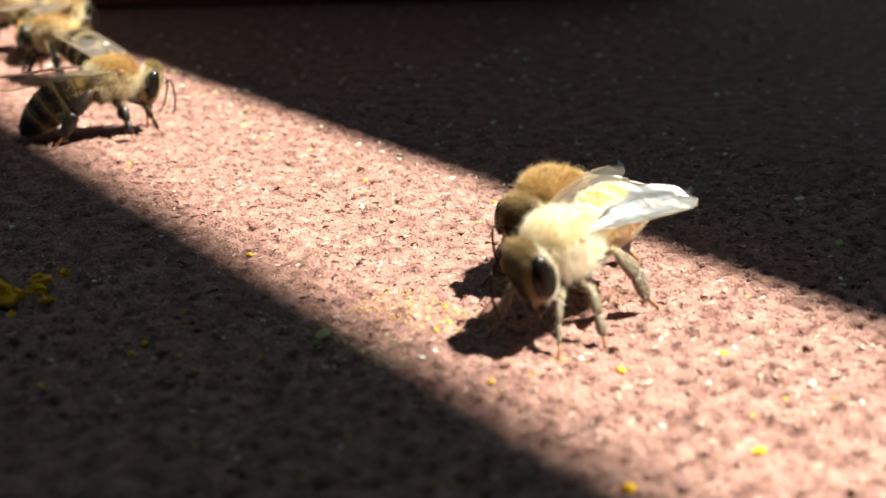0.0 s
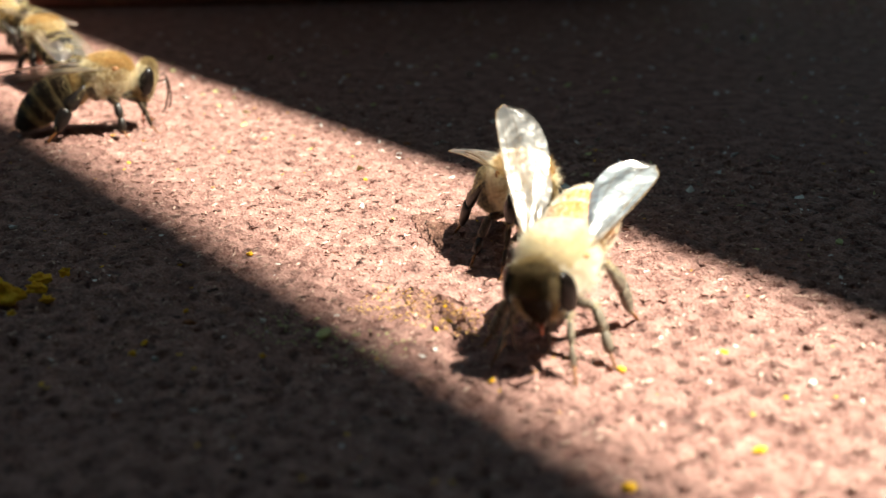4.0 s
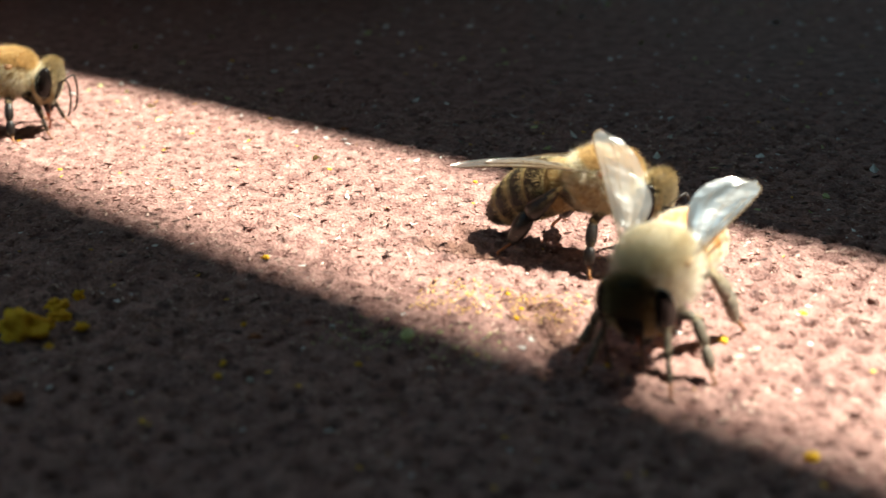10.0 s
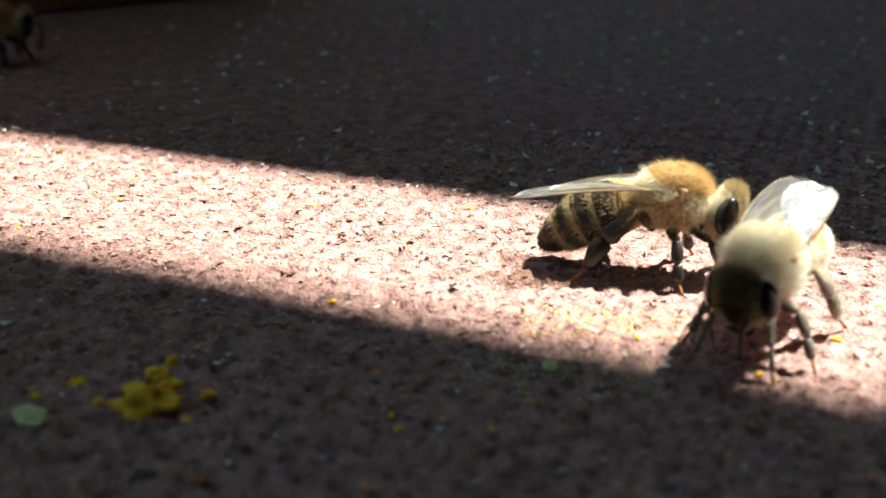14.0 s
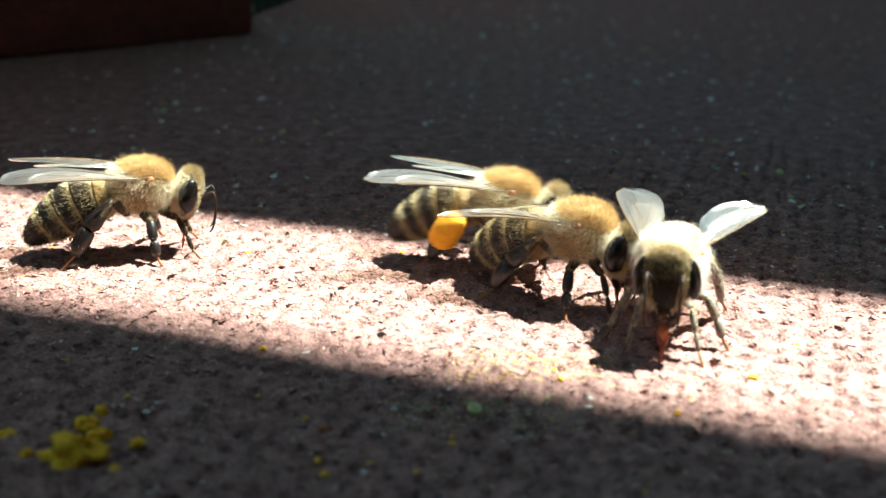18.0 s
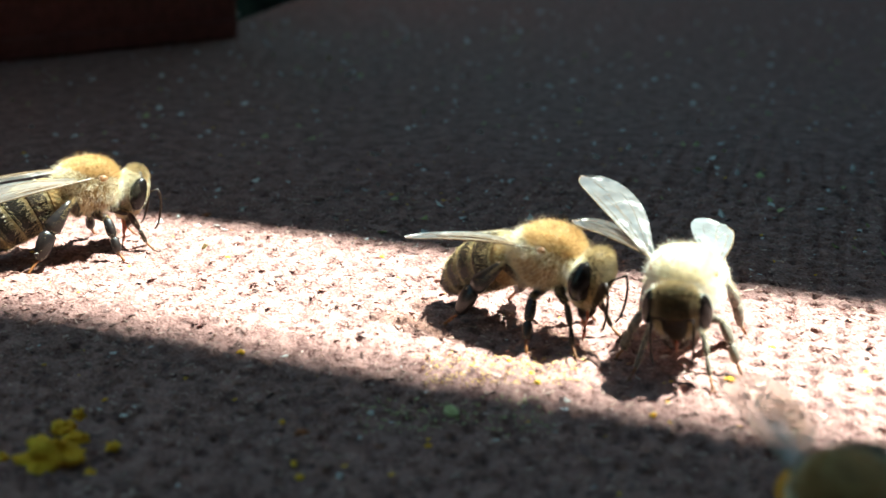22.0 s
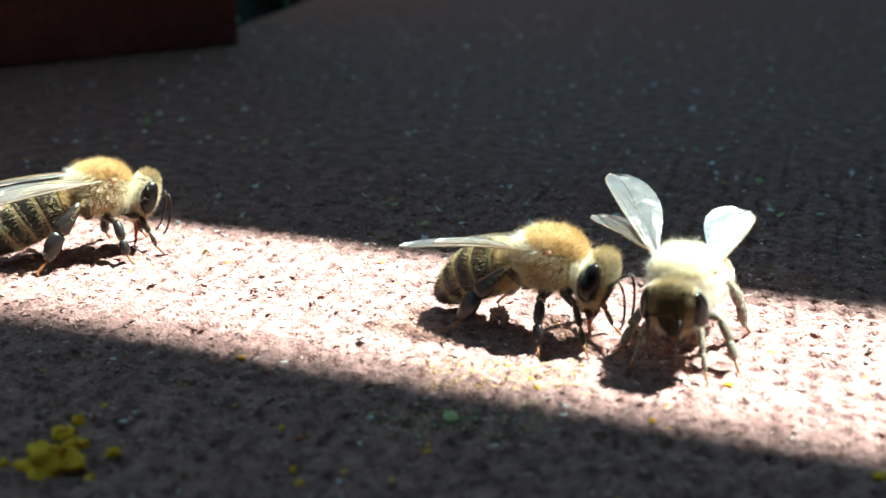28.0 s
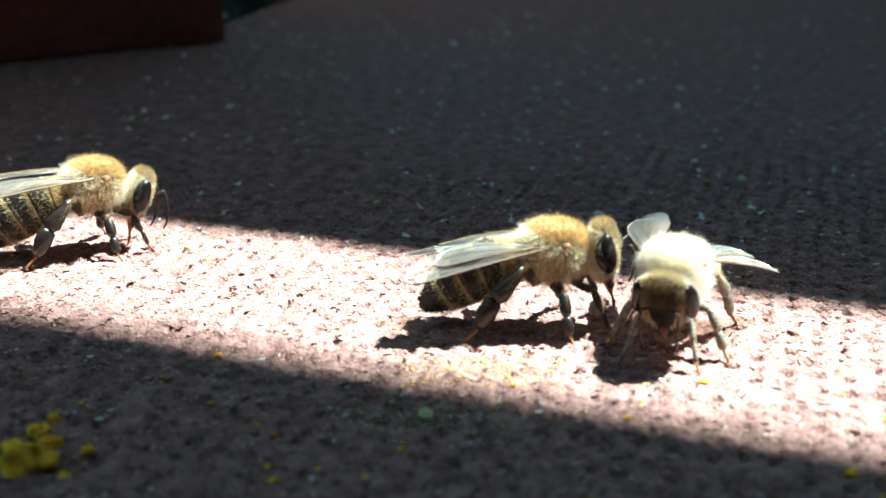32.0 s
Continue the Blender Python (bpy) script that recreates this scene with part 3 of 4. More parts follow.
def ring_segment(s0, s1, sides=30, rings=10):
    """One overlapping plate ring of the abdomen, set square to its axis."""
    verts, faces, mats = [], [], []
    for r in range(rings + 1):
        f = r / rings
        for k in range(sides):
            verts.append(tuple(abdomen_spot(max(0.0, s0 + (s1 - s0) * f), 2 * math.pi * k / sides, 1.0 + 0.05 * f)[0]))
    for r in range(rings):
        for k in range(sides):
            k2 = (k + 1) % sides
            faces.append((r * sides + k, (r + 1) * sides + k, (r + 1) * sides + k2, r * sides + k2))
            mats.append(0 if r < rings * 0.3 else 1)
    faces.append(tuple(rings * sides + k for k in range(sides))[::-1])
    mats.append(1)
    return verts, faces, mats


def wing_outline(length, width, n=18):
    """Leading edge nearly straight, trailing edge full and rounded."""
    lead, trail = [], []
    for i in range(n + 1):
        f = i / n
        x = length * f
        tip = max(0.0, 1 - max(0.0, (f - 0.86) / 0.14) ** 2) ** 0.5
        lead.append((x, 0.12 * width * math.sin(math.pi * f) * tip - (1 - tip) * 0.22 * width))
        full = (0.1 + 0.9 * math.sin(0.5 * math.pi * min(1, f / 0.68)) ** 1.4)
        end = 1.0 if f < 0.68 else max(0.0, 1 - ((f - 0.68) / 0.32) ** 2.2) ** 0.5
        trail.append((x, -width * full * end - (1 - end) * 0.2 * width))
    return lead, trail


def wing_meshes(length, width, side, name):
    """The membrane, a thin slab with a slight corrugation, and its veins. side 1: the left wing."""
    lead, trail = wing_outline(length, width)
    verts, faces, m = [], [], 7
    n = len(lead)
    flip = -side
    surf = lambda i, f: (lead[i][0], (lead[i][1] + (trail[i][1] - lead[i][1]) * f) * -flip * -1, 0.12 * math.sin(f * 9.0 + i * 0.25) * (0.4 + 0.6 * f) * 0.7 + 0.25 * math.sin(math.pi * i / n))
    for i in range(n):
        verts += [surf(i, k / (m - 1)) for k in range(m)]
    for i in range(n - 1):
        faces += [(i * m + k, i * m + k + 1, (i + 1) * m + k + 1, (i + 1) * m + k) for k in range(m - 1)]
    v, f = sized((verts, faces))
    membrane = mesh_from(name, v, f, [WING])
    lines = []
    for f0, f1, a, b, r in ((0.0, 0.0, 0, n - 1, 0.06), (0.16, 0.14, 0, n - 5, 0.032), (0.3, 0.45, 1, n - 3, 0.02), (0.55, 0.75, 2, n - 6, 0.02), (0.8, 0.95, 2, n // 2, 0.018), (0.45, 0.2, 7, n - 4, 0.018)):
        pts = []
        for i in range(a, b + 1):
            g = (i - a) / max(1, b - a)
            x, y, z = surf(i, f0 + (f1 - f0) * g)
            pts.append((x, y, z + 0.01))
        lines.append(tube(pts, [r * (1 - 0.5 * t / len(pts)) for t in range(len(pts))], 5))
    for i, fa, fb in ((6, 0.12, 0.5), (9, 0.0, 0.38), (11, 0.15, 0.6), (13, 0.1, 0.5)):
        lines.append(tube([tuple(surf(i, fa + (fb - fa) * g / 4)) for g in range(5)], [0.011] * 5, 5))
    v, f = sized(joined(lines))
    return membrane, mesh_from("venation", v, f, [VEIN])


# how each leg bends, in millimetres from its hip: knee, ankle, heel, toe; half widths
LEGS = {
    "fore": ([(0, 0, 0), (0.95, 0.55, -0.25), (1.5, 0.85, -1.4), (1.85, 1.1, -2.35), (2.3, 1.35, -2.92)], (0.28, 0.23, 0.17, 0.09)),
    "mid": ([(0, 0, 0), (0.4, 1.05, 0.05), (0.6, 1.65, -1.15), (0.75, 2.0, -2.15), (1.05, 2.35, -2.72)], (0.32, 0.36, 0.35, 0.1)),
    "hind": ([(0, 0, 0), (-0.7, 1.05, 1.25), (-2.35, 1.55, -0.45), (-3.3, 1.85, -2.2), (-4.1, 2.1, -2.97)], (0.38, 0.6, 0.6, 0.11)),
}


def leg_pieces(which, side):
    """femur, tibia, metatarsus and foot as tapering tubes, in the leg's own space."""
    pts, w = LEGS[which]
    pts = [Vector((x, y * side, z)) for x, y, z in pts]
    out = []
    flat = 0.5 if which == "hind" else 0.8
    for k, name in enumerate(("femur", "tibia", "metatarsus")):
        a, b = pts[k], pts[k + 1]
        prof = ((0, 0.5), (0.15, 0.85), (0.5, 1.0), (0.8, 0.95), (0.96, 0.7), (1.0, 0.45)) if k < 2 or which != "hind" else ((0, 0.55), (0.12, 0.95), (0.5, 1.0), (0.85, 0.7), (1.0, 0.35))
        if which == "hind" and k == 1:
            prof = ((0, 0.35), (0.2, 0.55), (0.55, 0.85), (0.85, 1.05), (1.0, 0.7))
        out.append((name, tube([a.lerp(b, f) for f, _ in prof], [w[k] * r for _, r in prof], 9, flat, up=(1, 0, 0))))
    a, b = pts[3], pts[4]
    toe = [tube([a.lerp(b, f / 8) for f in range(9)], [w[3] * (1.0 if f % 2 else 0.72) for f in range(9)], 6)]
    for s in (-1, 1):
        toe.append(tube([b, b + Vector((0.14, 0.1 * s, -0.02)), b + Vector((0.24, 0.14 * s, -0.1))], [0.05, 0.04, 0.015], 5))
    out.append(("foot", joined(toe)))
    return out


def build_bee():
    """A worker bee, head towards +x, on the ground under its thorax."""
    rng = random.Random(11)
    bee = new("honey_bee")
    # thorax
    thorax = part("thorax", mesh_from("thorax", *sized(ball(2.12, 1.84, 1.88, thorax_shape, 28, 20)), [UNDERFUR]), bee, m=pose(*(c * BEE for c in THORAX_AT)))
    bare = lambda x, y, z: rng.random() < (0.4 if z > 0.72 and abs(y) < 0.45 and -0.6 < x < 0.55 else 1.0)
    back = lambda x, y, z: z + 0.4 * x > 0.55 + 0.18 * noise.noise((x * 4, y * 4, z * 4))
    coat = dict(rx=2.08, ry=1.8, rz=1.84, rng=rng, shape=thorax_shape)
    v, f = sized(joined([hairs(on_ball(7500, keep=lambda x, y, z: back(x, y, z) and bare(x, y, z), **coat), 0.38, 0.012, (-0.35, 0, 0), rng, 0.3),
                          hairs(on_ball(900, keep=lambda x, y, z: back(x, y, z) and bare(x, y, z), **coat), 0.66, 0.009, (-0.3, 0, 0.05), rng, 0.4)]))
    part("fur", mesh_from("back_fur", v, f, [GOLD_FUR], False), thorax, "short orange-brown hair on the back")
    v, f = sized(joined([hairs(on_ball(9000, keep=lambda x, y, z: z > -0.97 and not back(x, y, z) and rng.random() < 0.45 + 0.55 * (abs(x - 0.1) > 0.45 or z > 0.1) + 0.5 * noise.noise((x * 3, y * 3, z * 3)), **coat), 0.46, 0.012, (-0.3, 0, -0.2), rng, 0.34),
                          hairs(on_ball(2400, keep=lambda x, y, z: z > -0.95 and not back(x, y, z), **coat), 0.8, 0.009, (-0.3, 0, -0.15), rng, 0.45)]))
    part("fur", mesh_from("side_fur", v, f, [GREY_FUR], False), thorax, "dense cream hair on the sides")
    # neck and head
    head = part("head", mesh_from("head", *sized(ball(0.88, 1.66, 1.82, head_shape, 28, 20)), [BLACK]), bee, "black hairy face with large eyes", pose(*(c * BEE for c in HEAD_AT), 0, 14, 0))
    skull = dict(rx=0.86, ry=1.64, rz=1.8, rng=rng, shape=head_shape)
    v, f = sized(joined([hairs(on_ball(5200, keep=lambda x, y, z: x < -0.12 and z < 0.8, **skull), 0.36, 0.012, (-0.1, 0, -0.1), rng, 0.4),
                          hairs(on_ball(700, keep=lambda x, y, z: z < -0.45 and abs(y) > 0.3, **skull), 0.42, 0.011, (0.0, 0, -0.3), rng, 0.4)]))
    part("fur", mesh_from("head_fur", v, f, [HEAD_FUR], False), head, "dense cream hair behind the eyes")
    v, f = sized(joined([hairs(on_ball(1300, keep=lambda x, y, z: z > 0.72 and abs(y) < 0.7, **skull), 0.4, 0.012, (0.1, 0, 0.2), rng, 0.5),
                          hairs(on_ball(260, keep=lambda x, y, z: z > 0.78 and abs(y) < 0.6, **skull), 0.55, 0.009, (0.05, 0, 0.3), rng, 0.5)]))
    part("fur", mesh_from("crown_fur", v, f, [CROWN_FUR], False), head, "brown tuft of hair on the crown")
    v, f = sized(hairs(on_ball(2800, keep=lambda x, y, z: x > 0.05 and abs(y) < 0.52 and 0.2 < z < 0.9, **skull), 0.32, 0.012, (0.1, 0, 0.1), rng))
    part("fur", mesh_from("forehead_fur", v, f, [FACE_FUR], False), head, "short brown hair on the forehead")
    v, f = sized(hairs(on_ball(1500, keep=lambda x, y, z: x > 0.2 and abs(y) < 0.42 and z < 0.25, **skull), 0.18, 0.012, (0.1, 0, -0.3), rng))
    part("fur", mesh_from("face_fur", v, f, [DARK_FUR], False), head, "short dark hair on the face")
    v, f = sized(hairs(on_ball(2200, keep=lambda x, y, z: x > 0.02 and 0.42 < abs(y) < 0.72 and z < 0.75, **skull), 0.26, 0.012, (0.1, 0, -0.2), rng))
    part("fur", mesh_from("cheek_fur", v, f, [CHEEK_FUR], False), head, "tan hair along the eyes")
    for s in (1, -1):
        part("eye", mesh_from("eye", *sized(ball(0.63, 0.45, 1.15, lambda x, y, z: (x + 0.18 * z * z - 0.06 * z, y, z), 22, 16)), [EYE]), head, "glossy black compound eye", pose(-0.02 * BEE, s * 1.38 * BEE, 0.25 * BEE, s * 10, 0, s * -8))
    for s in (1, -1):
        pts = [(0.0, 0, 0), (0.3, s * 0.3, 0.35), (0.7, s * 0.62, 0.72)]
        flag = [(0.7, s * 0.62, 0.72)] + [(0.7 + 0.8 * math.sin(g * 0.3), s * (0.62 - 0.03 * g), 0.72 - 0.42 * g + 0.16 * math.sin(g)) for g in range(1, 8)]
        ant = joined([tube(pts, [0.075, 0.065, 0.07], 7), tube(flag, [0.065, 0.08, 0.08, 0.08, 0.08, 0.08, 0.075, 0.05], 7)])
        part("antenna", mesh_from("antenna", *sized(ant), [CHITIN]), head, m=pose(0.78 * BEE, s * 0.3 * BEE, 0.1 * BEE))
    for s in (1, -1):
        jaw = tube([(0, s * 0.55, 0), (0.15, s * 0.5, -0.4), (0.25, s * 0.2, -0.75)], [0.26, 0.24, 0.1], 8)
        part("mandible", mesh_from("mandible", *sized(jaw), [CHITIN]), head, m=pose(0.2 * BEE, 0, -1.6 * BEE))
    tongue = joined([tube([(0, 0, 0), (0.1, 0, -0.7), (0.1, 0, -1.5), (0.0, 0, -2.1)], [0.27, 0.2, 0.12, 0.04], 8), *(tube([(0, s * 0.2, 0), (0.06, s * 0.27, -0.7), (0.05, s * 0.12, -1.35)], [0.1, 0.09, 0.03], 6) for s in (1, -1))])
    part("tongue", mesh_from("tongue", *sized(tongue), [TONGUE]), head, "red-brown tongue held down to the board", pose(0.1 * BEE, 0, -1.75 * BEE, 0, -14, 0))
    # abdomen
    abdomen = part("abdomen", mesh_from("waist", *sized(tube([(0.75, 0, 0.1), (0.2, 0, 0), (-0.3, 0, 0.0), (-0.8, 0, 0.05)], [0.8, 0.5, 0.75, 1.15], 14)), [CHITIN]), bee, "dark abdomen with pale hair bands", pose(*(c * BEE for c in WAIST_AT)))
    cuts = (0.03, 0.2, 0.38, 0.56, 0.73, 0.88, 1.0)
    for k in range(6):
        v, f, mats = ring_segment(cuts[k] - 0.02, cuts[k + 1] + (0.015 if k < 5 else 0))
        me = mesh_from("segment", [tuple(c * BEE for c in p) for p in v], f, [(UNDERFUR, BANDED, BANDED, BANDED, BANDED, BLACK)[k], (UNDERFUR, CHITIN, BLACK, BLACK, BLACK, BLACK)[k]], True, mats)
        part("segment", me, abdomen)
    pale_at, dark_at = [], []
    while len(pale_at) < 11000 or len(dark_at) < 2600:
        s, w = rng.uniform(0.0, 0.97), rng.uniform(0, 2 * math.pi)
        k = max(n for n in range(6) if cuts[n] - 0.04 <= s)
        f = (s - cuts[k]) / (cuts[k + 1] - cuts[k])
        place, out, along = abdomen_spot(s, w, 1.0 + 0.03 * max(0, f))
        spot = (tuple(place), out * 0.75 + along * 1.25)
        if (k < 5 and f < rng.gauss(0.34, 0.1)) or k == 0 or (k == 1 and rng.random() < 0.4) or (math.sin(w) < -0.25 and k < 4 and rng.random() < 0.3):
            pale_at.append(spot)
        else:
            dark_at.append(spot)
    v, f = sized(hairs(pale_at[:11000], 0.32, 0.012, (0, 0, 0), rng, 0.4))
    part("fur", mesh_from("abdomen_fur", v, f, [BAND_FUR], False), abdomen, "short pale hair in soft bands")
    v, f = sized(hairs(dark_at[:2600], 0.26, 0.012, (0, 0, 0), rng, 0.4))
    part("fur", mesh_from("abdomen_dark_fur", v, f, [DARK_FUR], False), abdomen, "short dark hair between the bands")
    # legs
    for which in ("fore", "mid", "hind"):
        for s in (1, -1):
            x, y, z = HIPS[which]
            coxa = tube([(0.1, -0.3 * s, 0.3), (0, 0, 0), (0.02, 0.1 * s, -0.1)], [0.45, 0.34, 0.2], 8)
            leg = part("leg", mesh_from("coxa", *sized(coxa), [CHITIN]), bee, "", pose(x * BEE, s * y * BEE, z * BEE))
            for name, vf in leg_pieces(which, s):
                material = FOOT if name == "foot" else CHITIN if name == "femur" or which == "fore" else SHANK
                part(name, mesh_from(name, *sized(vf), [material]), leg, "orange-brown clawed foot" if name == "foot" else "")
            pts_, w = LEGS[which]
            hp = []
            for k in (0, 1, 2):
                a, b = Vector(pts_[k]), Vector(pts_[k + 1])
                for _ in range((200, 170, 110)[k]):
                    d = Vector((rng.uniform(-1, 1), rng.uniform(-1, 1), rng.uniform(-1, 1))).normalized()
                    q = a.lerp(b, rng.random())
                    hp.append(((q.x + d.x * w[k] * 0.6, s * (q.y + d.y * w[k] * 0.6), q.z + d.z * w[k] * 0.6), (d.x, s * d.y, d.z)))
            v, f = sized(hairs(hp, 0.24, 0.01, (0, 0, -0.35), rng))
            part("fur", mesh_from("leg_fur", v, f, [LEG_FUR], False), leg)
            fringe = []
            for k, n in ((0, 220), (1, 380)) if which == "hind" else ((0, 90), (1, 70)):
                a, b = Vector(pts_[k]), Vector(pts_[k + 1])
                across = Vector((0.75, 0.2, 0.65)) if k else Vector((0.3, 0.7, 0.65))
                for _ in range(n):
                    q = a.lerp(b, rng.random() ** (1.0 if k == 0 else 1.3)) + across * w[k] * 0.55
                    fringe.append(((q.x, s * q.y, q.z), (across.x, s * across.y, across.z)))
            v, f = sized(hairs(fringe, 0.34, 0.011, (-0.3, 0, -0.3), rng, 0.7))
            part("fringe", mesh_from("fringe", v, f, [CHEEK_FUR], False), leg, "pale golden fringe of hair along the leg")
    # wings
    for s in (1, -1):
        x, y, z = HINGE
        part("tegula", mesh_from("tegula", *sized(ball(0.34, 0.2, 0.24, None, 14, 10)), [AMBER]), bee, "shiny amber knob at the wing root", pose((x + 0.25) * BEE, s * (y + 0.12) * BEE, (z - 0.05) * BEE))
        for name, length, width in (("forewing", 9.3, 2.35), ("hindwing", 6.5, 1.7)):
            membrane, veins = wing_meshes(length, width, s, name)
            wing = part(name, membrane, bee, "clear wing with fine brown veins", wing_pose(s, name))
            part("venation", veins, wing)
    return tagged(bee, "worker honey bee with golden furry thorax and banded abdomen", "bee", "bees on the landing board")


def wing_pose(s, name, splay=15.0, lift=-1.0, twist=7.0):
    """Where a wing lies on the body: splay out, lift of the tip, twist about its length, in degrees."""
    back, low = (0.0, 0.0) if name == "forewing" else (-0.95, -0.1)
    extra = 0.0 if name == "forewing" else -4.0
    x, y, z = HINGE
    return pose((x + back) * BEE, s * y * BEE, (z + low) * BEE) @ pose(0, 0, 0, 0, 0, 180 - s * (splay + extra)) @ pose(0, 0, 0, 0, -lift, 0) @ pose(0, 0, 0, s * twist, 0, 0)


def parts_of(ob, name):
    """The parts of a thing with that name, Blender's suffix aside, in the order they were made."""
    return sorted((o for o in ob.children_recursive if o.name.split(".")[0] == name), key=lambda o: o.name)


feeder = build_bee()
facing = copy_thing(feeder, pose(0.012, 0.018, 0))
waiting = copy_thing(feeder, pose(-0.022, 0.035, 0))
hidden = copy_thing(feeder, pose(-0.06, 0.045, 0))
carrier = copy_thing(feeder, pose(-0.07, 0.058, 0))
pale = copy_thing(feeder, pose(-0.08, 0.055, 0))
tagged(feeder, "worker honey bee with golden furry thorax, feeding with its tongue down")
tagged(facing, "furry honey bee with raised wings and black face, sun glare in its pale colours")
tagged(waiting, "honey bee with golden thorax and dark banded abdomen in sun")
tagged(hidden, "dark banded honey bee standing close behind another")
tagged(carrier, "honey bee with bright orange pollen loads on its hind legs")
tagged(pale, "honey bee with pale shiny abdomen walking away")

# the facing bee is paler than the rest: sun glare is put into its colours
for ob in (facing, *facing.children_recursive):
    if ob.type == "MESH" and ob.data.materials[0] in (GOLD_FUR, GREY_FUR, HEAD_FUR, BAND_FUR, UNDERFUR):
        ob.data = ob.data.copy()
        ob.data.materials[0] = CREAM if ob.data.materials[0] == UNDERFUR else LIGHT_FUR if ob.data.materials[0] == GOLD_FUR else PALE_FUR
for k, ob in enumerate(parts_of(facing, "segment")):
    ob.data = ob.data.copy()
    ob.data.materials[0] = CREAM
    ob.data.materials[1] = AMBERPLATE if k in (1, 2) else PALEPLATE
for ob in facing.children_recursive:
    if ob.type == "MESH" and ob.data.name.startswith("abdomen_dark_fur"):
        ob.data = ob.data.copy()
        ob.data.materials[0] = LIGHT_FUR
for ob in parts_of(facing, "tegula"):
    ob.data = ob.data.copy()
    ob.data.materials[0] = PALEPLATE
for ob in facing.children_recursive:
    if ob.type == "MESH" and ob.data.materials[0] in (LEG_FUR, CHEEK_FUR) and not ob.data.name.startswith("cheek"):
        ob.data = ob.data.copy()
        ob.data.materials[0] = GREY_FUR
for name in ("femur", "tibia", "metatarsus"):
    for ob in parts_of(facing, name):
        ob.data = ob.data.copy()
        ob.data.materials[0] = GREYLEG

# the pollen loads
for leg in parts_of(carrier, "leg")[4:6]:
    s = 1 if leg.location.y > 0 else -1
    rough = lambda x, y, z: (1 - 0.16 * x) * (1 + 0.14 * noise.noise((x * 1.3 + 3, y * 1.3, z * 1.3)) + 0.05 * noise.noise((x * 5, y * 5 + 7, z * 5)))
    lump = ball(1.5, 0.88, 1.0, lambda x, y, z: tuple(c * rough(x, y, z) for c in (x, y, z)), 36, 26)
    part("pollen_load", mesh_from("pollen_load", *sized(lump), [POLLEN]), leg, "packed lump of bright orange pollen", pose(-1.95 * BEE, s * 1.85 * BEE, 0.0 * BEE, 0, -52, 0))


# ---- crumbs and flakes on the board ----
def crumb(name, x, y, size, material, label, category, seed, tall=0.55, lumps=3):
    rng = random.Random(seed)
    pieces = []
    for k in range(lumps):
        o = (rng.uniform(-0.5, 0.5) * size * (k > 0), rng.uniform(-0.5, 0.5) * size * (k > 0), 0)
        r = size * 0.5 * (1.0 if k == 0 else rng.uniform(0.4, 0.75))
        q = rng.uniform(0, 50)
        pieces.append(ball(r, r * rng.uniform(0.7, 1.0), r * tall, lambda a, b, c: tuple(e * (1 + (0.35 if lumps > 1 else 0.75) * noise.noise((a * 1.7 + q, b * 1.7, c * 1.7)) + (0.0 if lumps > 1 else 0.4 * abs(noise.noise((a * 4.5 + q, b * 4.5, c * 4.5))))) for e in (a, b, c)), *((12, 8) if lumps > 1 else (34, 24)), (o[0], o[1], r * tall * 0.7)))
    ob = new(name, mesh_from(name, *scaled(joined(pieces)), [material]))
    ob.matrix_basis = pose(x * CM, y * CM, float(relief(np.array([x]), np.array([y]))[0]) * CM, 0, 0, rng.uniform(0, 360))
    return tagged(ob, label, category, category + "s on the board")


def flake(name, x, y, long, wide, material, label, category, seed, thick=0.12):
    """A thin, torn, slightly curled scrap."""
    rng = random.Random(seed)
    n = 9
    edge = [(math.cos(2 * math.pi * k / n) * long * 0.5 * rng.uniform(0.7, 1.1), math.sin(2 * math.pi * k / n) * wide * 0.5 * rng.uniform(0.6, 1.1)) for k in range(n)]
    verts = [(px, py, thick + 0.18 * abs(px) / long) for px, py in edge] + [(px * 0.95, py * 0.95, 0.18 * abs(px) / long - 0.03) for px, py in edge]
    faces = [tuple(range(n)), tuple(range(2 * n - 1, n - 1, -1))] + [(k, n + k, n + (k + 1) % n, (k + 1) % n) for k in range(n)]
    ob = new(name, mesh_from(name, *scaled((verts, faces)), [material], False))
    ob.matrix_basis = pose(x * CM, y * CM, float(relief(np.array([x]), np.array([y]))[0]) * CM + 0.00004, rng.uniform(-8, 8), rng.uniform(-8, 8), rng.uniform(0, 180))
    return tagged(ob, label, category, category + "s on the board")


YELLOW = [(-1.05, 1.54, 0.42), (-1.64, 0.9, 0.42), (-1.0, 0.97, 0.4), (-3.19, 2.66, 0.35), (1.91, 1.65, 0.42), (2.41, 0.75, 0.5), (-0.58, 0.08, 0.42), (-0.01, 0.4, 0.3), (-0.62, 0.21, 0.35),
          (-1.39, 3.23, 0.35), (0.53, 1.28, 0.3), (2.05, 0.21, 0.6), (1.57, 1.18, 0.45), (-0.01, 0.52, 0.3), (0.55, 1.12, 0.3), (-0.72, 0.62, 0.28), (1.2, 0.95, 0.3), (0.1, 1.5, 0.3), (0.42, 1.42, 0.25), (1.1, 0.75, 0.3), (0.55, 3.9, 0.3), (-0.35, 3.3, 0.35)]
for k, (x, y, size) in enumerate(YELLOW):
    crumb("pollen_crumb", x, y, size, CRUMB, "small yellow crumb of pollen on the board", "crumb", 40 + k, 0.6, 2 + k % 2)
